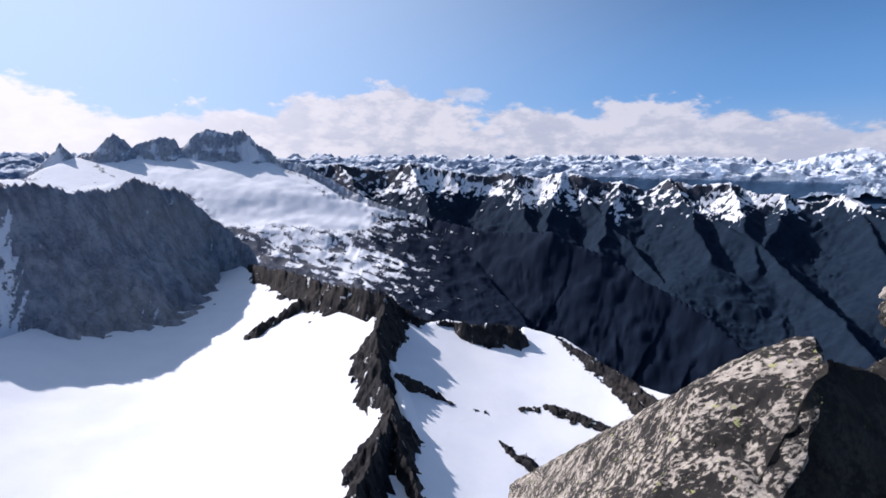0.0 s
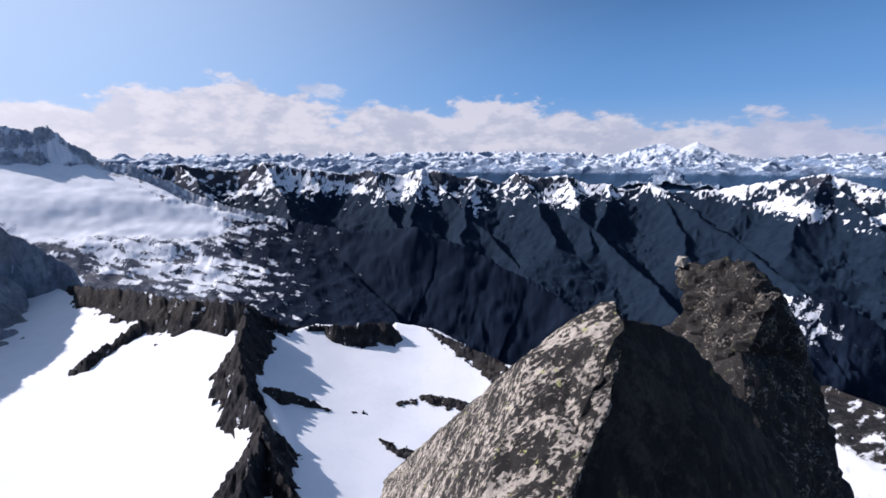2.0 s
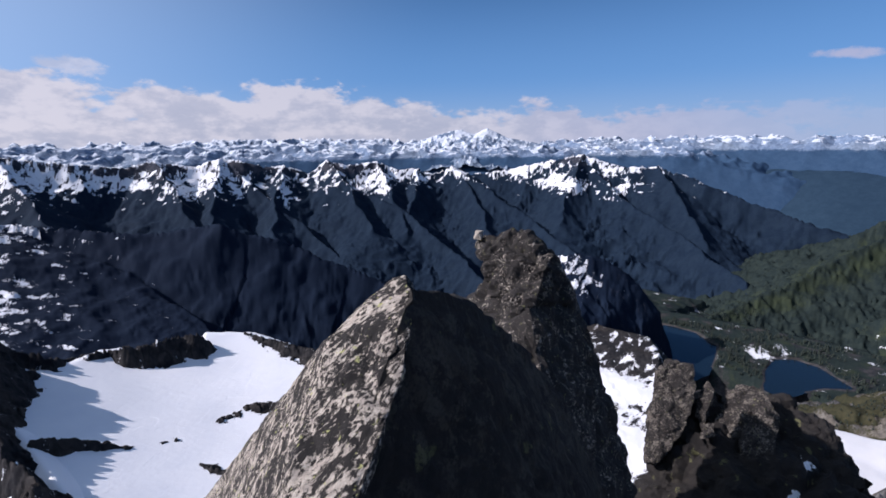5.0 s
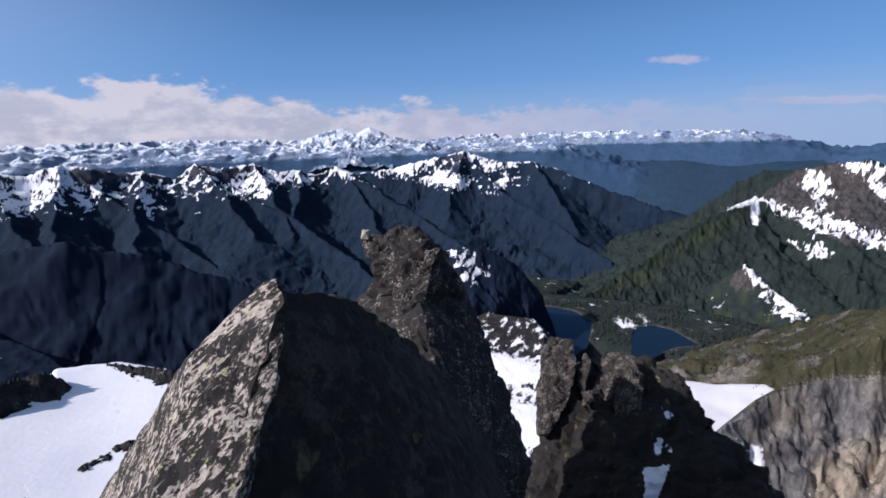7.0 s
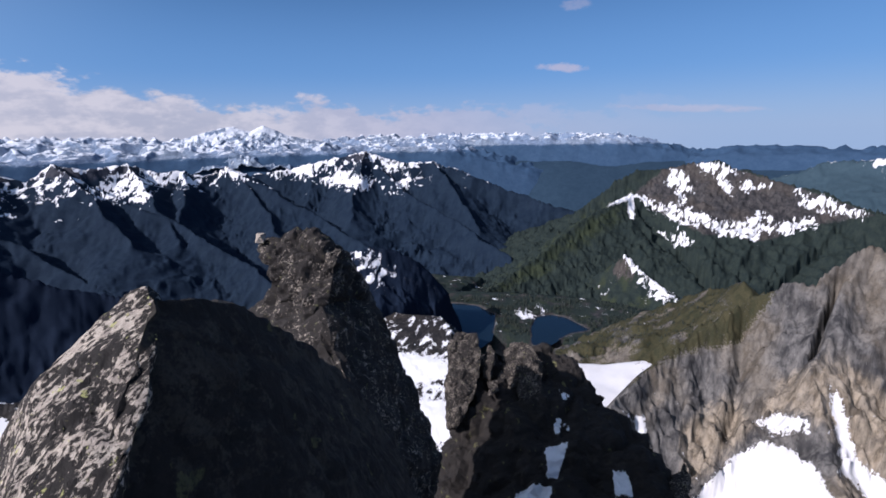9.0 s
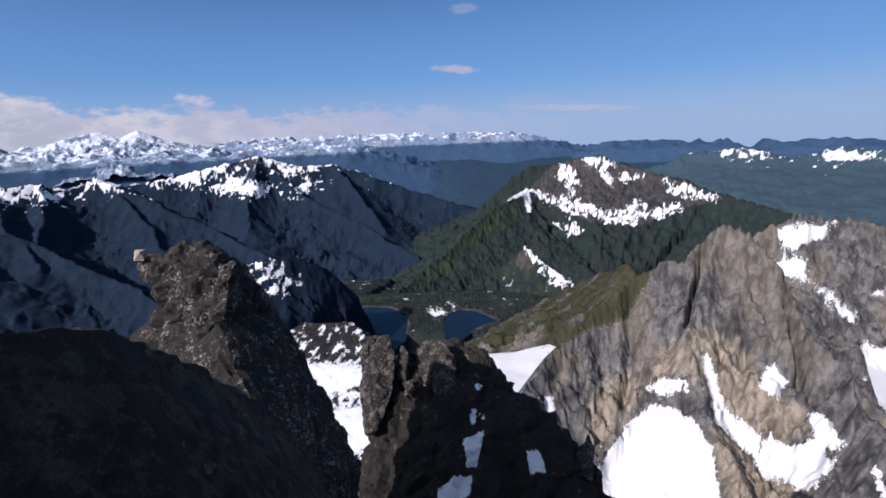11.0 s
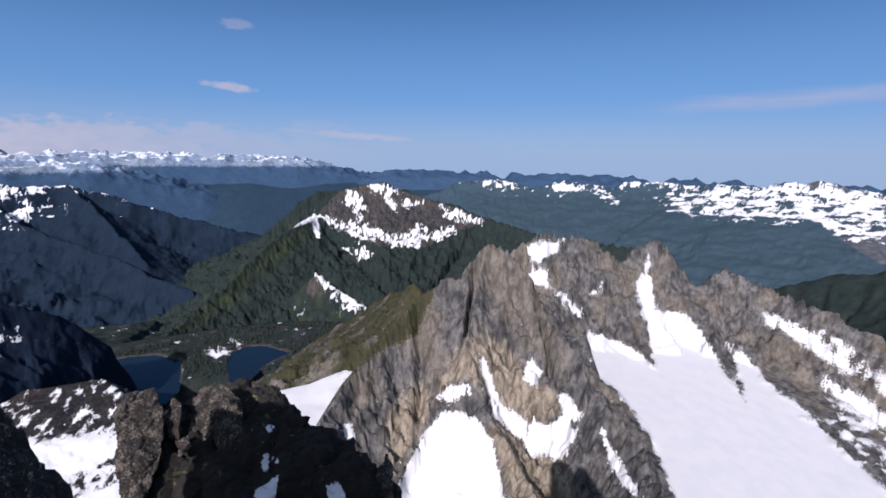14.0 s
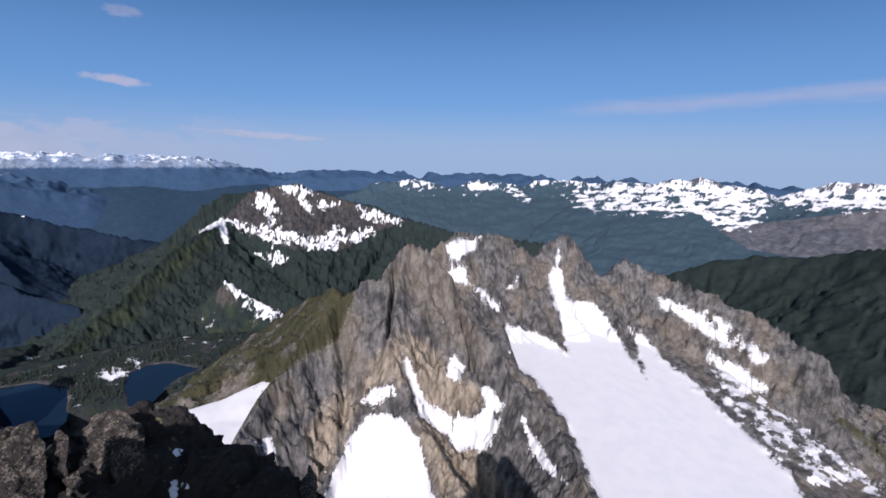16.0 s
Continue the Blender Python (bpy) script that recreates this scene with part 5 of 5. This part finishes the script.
def lichen_material(name, size, cover, light, along=(0.3, 0.5, -0.8)):
    """Granite with crusts of black lichen and a few yellow-green ones; size in metres of the blotches."""
    m, n, bsdf = principled(name)
    where = n.node("ShaderNodeTexCoord").outputs["Object"]
    run = n.node("ShaderNodeVectorMath", {0: where, 1: along}, operation="DOT_PRODUCT").outputs["Value"]
    drawn = n.node("ShaderNodeVectorMath", {0: along, "Scale": n.math("MULTIPLY", run, -0.4)}, operation="SCALE").outputs[0]
    tilted = n.vec("ADD", where, drawn)                # blotches drawn out down the slope
    grain = n.noise(where, 7.0 / size, 8.0, 0.75)
    broad = n.noise(tilted, 0.16 / size, 6.0, 0.65)
    blots = n.noise(tilted, 1.0 / size, 8.0, 0.62, 0.3)
    tint = n.noise(n.vec("ADD", where, (9, 2, 5)), 0.5 / size, 5.0, 0.6)
    stone = n.mix(n.steps(tint, 0.38, 0.62), (light * 0.80, light * 0.70, light * 0.60, 1), (light * 1.2, light * 1.07, light * 0.90, 1))
    stone = n.mix(n.steps(grain, 0.42, 0.68), stone, (light * 0.4, light * 0.37, light * 0.34, 1))
    dark = n.steps(n.math("ADD", n.math("MULTIPLY", blots, 0.5), n.math("ADD", n.math("MULTIPLY", broad, 0.42), n.math("MULTIPLY", grain, 0.18))), cover, cover + 0.045)
    colour = n.mix(dark, stone, n.mix(grain, (0.006, 0.006, 0.007, 1), (0.038, 0.034, 0.031, 1)))
    growth = 1.0 if light > 0.3 else 0.25
    moss = n.steps(n.noise(n.vec("ADD", where, (3, 1, 8)), 0.5 / size, 6.0, 0.6), 0.63, 0.67)
    colour = n.mix(n.math("MULTIPLY", n.math("MULTIPLY", moss, growth), n.steps(grain, 0.35, 0.5)), colour, (0.36, 0.37, 0.15, 1))
    cold = n.steps(n.math("ADD", n.node("ShaderNodeAttribute", attribute_name="snow").outputs["Fac"], n.math("MULTIPLY", n.math("SUBTRACT", blots, 0.5), 1.2)), -0.05, 0.05)
    colour = n.mix(cold, colour, (0.82, 0.85, 0.89, 1))
    m.node_tree.links.new(colour, bsdf.inputs["Base Color"])
    bsdf.inputs["Roughness"].default_value = 0.88
    bsdf.inputs["Specular IOR Level"].default_value = 0.25
    bump(n, bsdf, n.math("ADD", n.math("MULTIPLY", grain, 0.7), n.math("MULTIPLY", blots, 0.6)), 0.9, size * 0.35)
    return m


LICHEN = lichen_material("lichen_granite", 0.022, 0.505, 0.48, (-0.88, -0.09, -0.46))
# the boulder's shaded side: its shade is painted as much darker stone
SHADED_SIDE = lichen_material("shaded_side_rock", 0.16, 0.50, 0.06)
TOWER = lichen_material("dark_lichen_rock", 0.065, 0.46, 0.28)
# crag body's stone blackened to paint the shadow that lies on it
CRAG_SHADE = lichen_material("shade_black_crag_rock", 0.35, 0.46, 0.035)
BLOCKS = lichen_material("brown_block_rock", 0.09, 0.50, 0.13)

tagged(part("boulder", block([(1.73, 2.03, -0.83), (1.65, 2.12, -0.86), (1.25, 2.07, -1.07), (1.13, 2.34, -1.49), (1.27, 2.82, -1.88), (1.42, 4.68, -3.5), (1.05, 6.23, -4.95), (1.67, 1.86, -0.90), (1.55, 1.72, -0.98), (1.33, 1.52, -1.14), (1.09, 1.42, -1.28), (-0.08, 0.56, -2.05), (1.91, 2.21, -0.96), (1.21, 2.63, -1.62), (0.77, 2.61, -2.36), (1.50, 2.69, -1.51), (1.66, 2.19, -2.41), (2.06, 2.24, -1.46), (0.4, 1.6, -3.3), (1.2, 2.5, -4.2)], 0.035, 0.028, 1, 0.22), LICHEN), "pale granite wedge blotched with black lichen", "boulder")
# shaded face of the same boulder, split off to take the darker colour
tagged(part("boulder", block([(1.63, 1.83, -0.83), (1.74, 1.89, -0.87), (1.88, 1.93, -0.93), (2.11, 1.98, -1.03), (2.60, 2.16, -1.37), (3.12, 2.33, -1.81), (3.47, 2.43, -2.15), (4.03, 2.60, -2.69), (5.56, 2.94, -4.69), (1.47, 1.66, -1.22), (1.18, 1.50, -1.37), (0.94, 1.38, -1.47), (0.80, 1.26, -1.57), (3.56, 3.52, -2.24), (3.07, 3.86, -4.33), (2.81, 3.11, -1.56), (5.9, 2.7, -6.2), (2.6, 0.9, -3.3), (2.8, 3.2, -6.8), (5.2, 3.4, -9.5), (1.0, 1.4, -3.6), (1.2, 2.4, -4.5)], 0.065, 0.06, 4, 0.5), SHADED_SIDE), "shaded side of the pale wedge, a separate slab painted dark", "boulder")

tower = tagged(new("rock_tower"), "dark lichen-covered rock tower behind the boulder", "rock tower")
# far corners, unseen behind the front, are added to cast shade on the crag
part("top_block", block([(10.66, 8.79, -2.85), (10.60, 9.13, -2.97), (10.75, 8.28, -3.07), (10.76, 7.83, -3.32), (14.93, 10.78, -4.85), (10.12, 10.17, -3.14), (9.98, 10.02, -3.57), (9.97, 9.48, -4.24), (10.21, 7.46, -3.49), (9.12, 7.17, -4.68), (17.19, 12.94, -6.49), (9.51, 8.60, -4.81), (13.74, 9.07, -5.38), (14.94, 9.59, -6.87), (12.41, 10.20, -3.49), (15.92, 12.38, -4.81), (18.16, 13.28, -6.21)], 0.10, 0.36, 2, 0.9), TOWER, tower)
part("base_block", block([(8.90, 8.70, -24.00), (10.30, 7.60, -24.00), (10.85, 10.36, -26.41), (13.36, 10.29, -28.39)] + [(10.05, 9.56, -4.21), (9.46, 9.88, -5.05), (9.07, 9.78, -5.65), (6.74, 7.70, -8.91), (9.22, 7.27, -4.59), (8.73, 7.00, -5.12), (7.96, 6.03, -6.12), (7.17, 4.28, -7.03), (13.74, 9.07, -5.38), (14.92, 9.52, -7.06), (15.69, 9.69, -9.64), (15.02, 7.65, -12.10), (18.47, 13.90, -7.11), (19.49, 12.55, -9.54), (12.62, 12.83, -15.46), (13.53, 5.91, -11.97)], 0.25, 0.34, 5, 1.1), TOWER, tower)

PINK = lichen_material("pink_granite", 0.05, 0.66, 0.36)
part("cap_stone", block([(10.10, 10.25, -3.12), (10.32, 10.05, -3.12), (10.08, 9.92, -3.16), (9.95, 10.10, -3.14), (10.12, 10.18, -2.88), (10.26, 10.00, -2.90), (10.06, 9.98, -2.92)], 0.05, 0.03, 21, 0.2), PINK, tower, "pale pink stone")

crag = tagged(new("rock_tower"), "broken rock pinnacle, its body painted black for shadow, with sunlit brown blocks", "rock tower")
part("crag_body", block([(24.5, 9.0, -46.0), (26.5, -2.0, -46.0), (30.0, 8.5, -52.0), (31.0, -1.5, -52.0)] + [(27.12, 10.72, -17.83), (26.89, 9.28, -17.11), (31.36, 7.97, -16.31), (32.46, 6.42, -15.99), (31.97, 4.16, -16.63), (30.53, 1.92, -17.61), (29.10, 0.65, -18.16), (27.45, -1.24, -18.85), (26.19, -2.25, -18.83), (25.18, -3.35, -19.04), (22.72, -4.09, -20.30), (21.16, -4.92, -21.19), (20.27, 9.58, -23.04), (20.90, 2.74, -22.38), (26.90, 7.03, -19.95), (31.91, 10.36, -23.92), (31.45, 3.76, -24.87), (27.93, -0.65, -26.19), (25.38, 11.87, -25.89), (24.64, 10.45, -19.59), (29.2, 9.6, -16.3), (30.4, 10.6, -16.6)], 0.3, 1.0, 3, 2.4), CRAG_SHADE, crag, snow=([(-81.2, -33.3), (-82.1, -33.6), (-81.9, -35.3), (-81.3, -35.2)], [(-81.6, -30.5), (-82.8, -31), (-82.2, -31.6)], [(-82.6, -34.1), (-83.3, -34.3), (-82.9, -34.8)], [(-80.1, -37), (-83.3, -35.6), (-82.7, -37.7), (-82, -39.7), (-80.7, -39.7)], [(-76.2, -42), (-78.5, -40.7), (-81.4, -40.5), (-81, -42.6), (-76.4, -43.3)], [(-89, -37.8), (-90.8, -37.4), (-91.8, -39.5), (-89.8, -40.1)]))
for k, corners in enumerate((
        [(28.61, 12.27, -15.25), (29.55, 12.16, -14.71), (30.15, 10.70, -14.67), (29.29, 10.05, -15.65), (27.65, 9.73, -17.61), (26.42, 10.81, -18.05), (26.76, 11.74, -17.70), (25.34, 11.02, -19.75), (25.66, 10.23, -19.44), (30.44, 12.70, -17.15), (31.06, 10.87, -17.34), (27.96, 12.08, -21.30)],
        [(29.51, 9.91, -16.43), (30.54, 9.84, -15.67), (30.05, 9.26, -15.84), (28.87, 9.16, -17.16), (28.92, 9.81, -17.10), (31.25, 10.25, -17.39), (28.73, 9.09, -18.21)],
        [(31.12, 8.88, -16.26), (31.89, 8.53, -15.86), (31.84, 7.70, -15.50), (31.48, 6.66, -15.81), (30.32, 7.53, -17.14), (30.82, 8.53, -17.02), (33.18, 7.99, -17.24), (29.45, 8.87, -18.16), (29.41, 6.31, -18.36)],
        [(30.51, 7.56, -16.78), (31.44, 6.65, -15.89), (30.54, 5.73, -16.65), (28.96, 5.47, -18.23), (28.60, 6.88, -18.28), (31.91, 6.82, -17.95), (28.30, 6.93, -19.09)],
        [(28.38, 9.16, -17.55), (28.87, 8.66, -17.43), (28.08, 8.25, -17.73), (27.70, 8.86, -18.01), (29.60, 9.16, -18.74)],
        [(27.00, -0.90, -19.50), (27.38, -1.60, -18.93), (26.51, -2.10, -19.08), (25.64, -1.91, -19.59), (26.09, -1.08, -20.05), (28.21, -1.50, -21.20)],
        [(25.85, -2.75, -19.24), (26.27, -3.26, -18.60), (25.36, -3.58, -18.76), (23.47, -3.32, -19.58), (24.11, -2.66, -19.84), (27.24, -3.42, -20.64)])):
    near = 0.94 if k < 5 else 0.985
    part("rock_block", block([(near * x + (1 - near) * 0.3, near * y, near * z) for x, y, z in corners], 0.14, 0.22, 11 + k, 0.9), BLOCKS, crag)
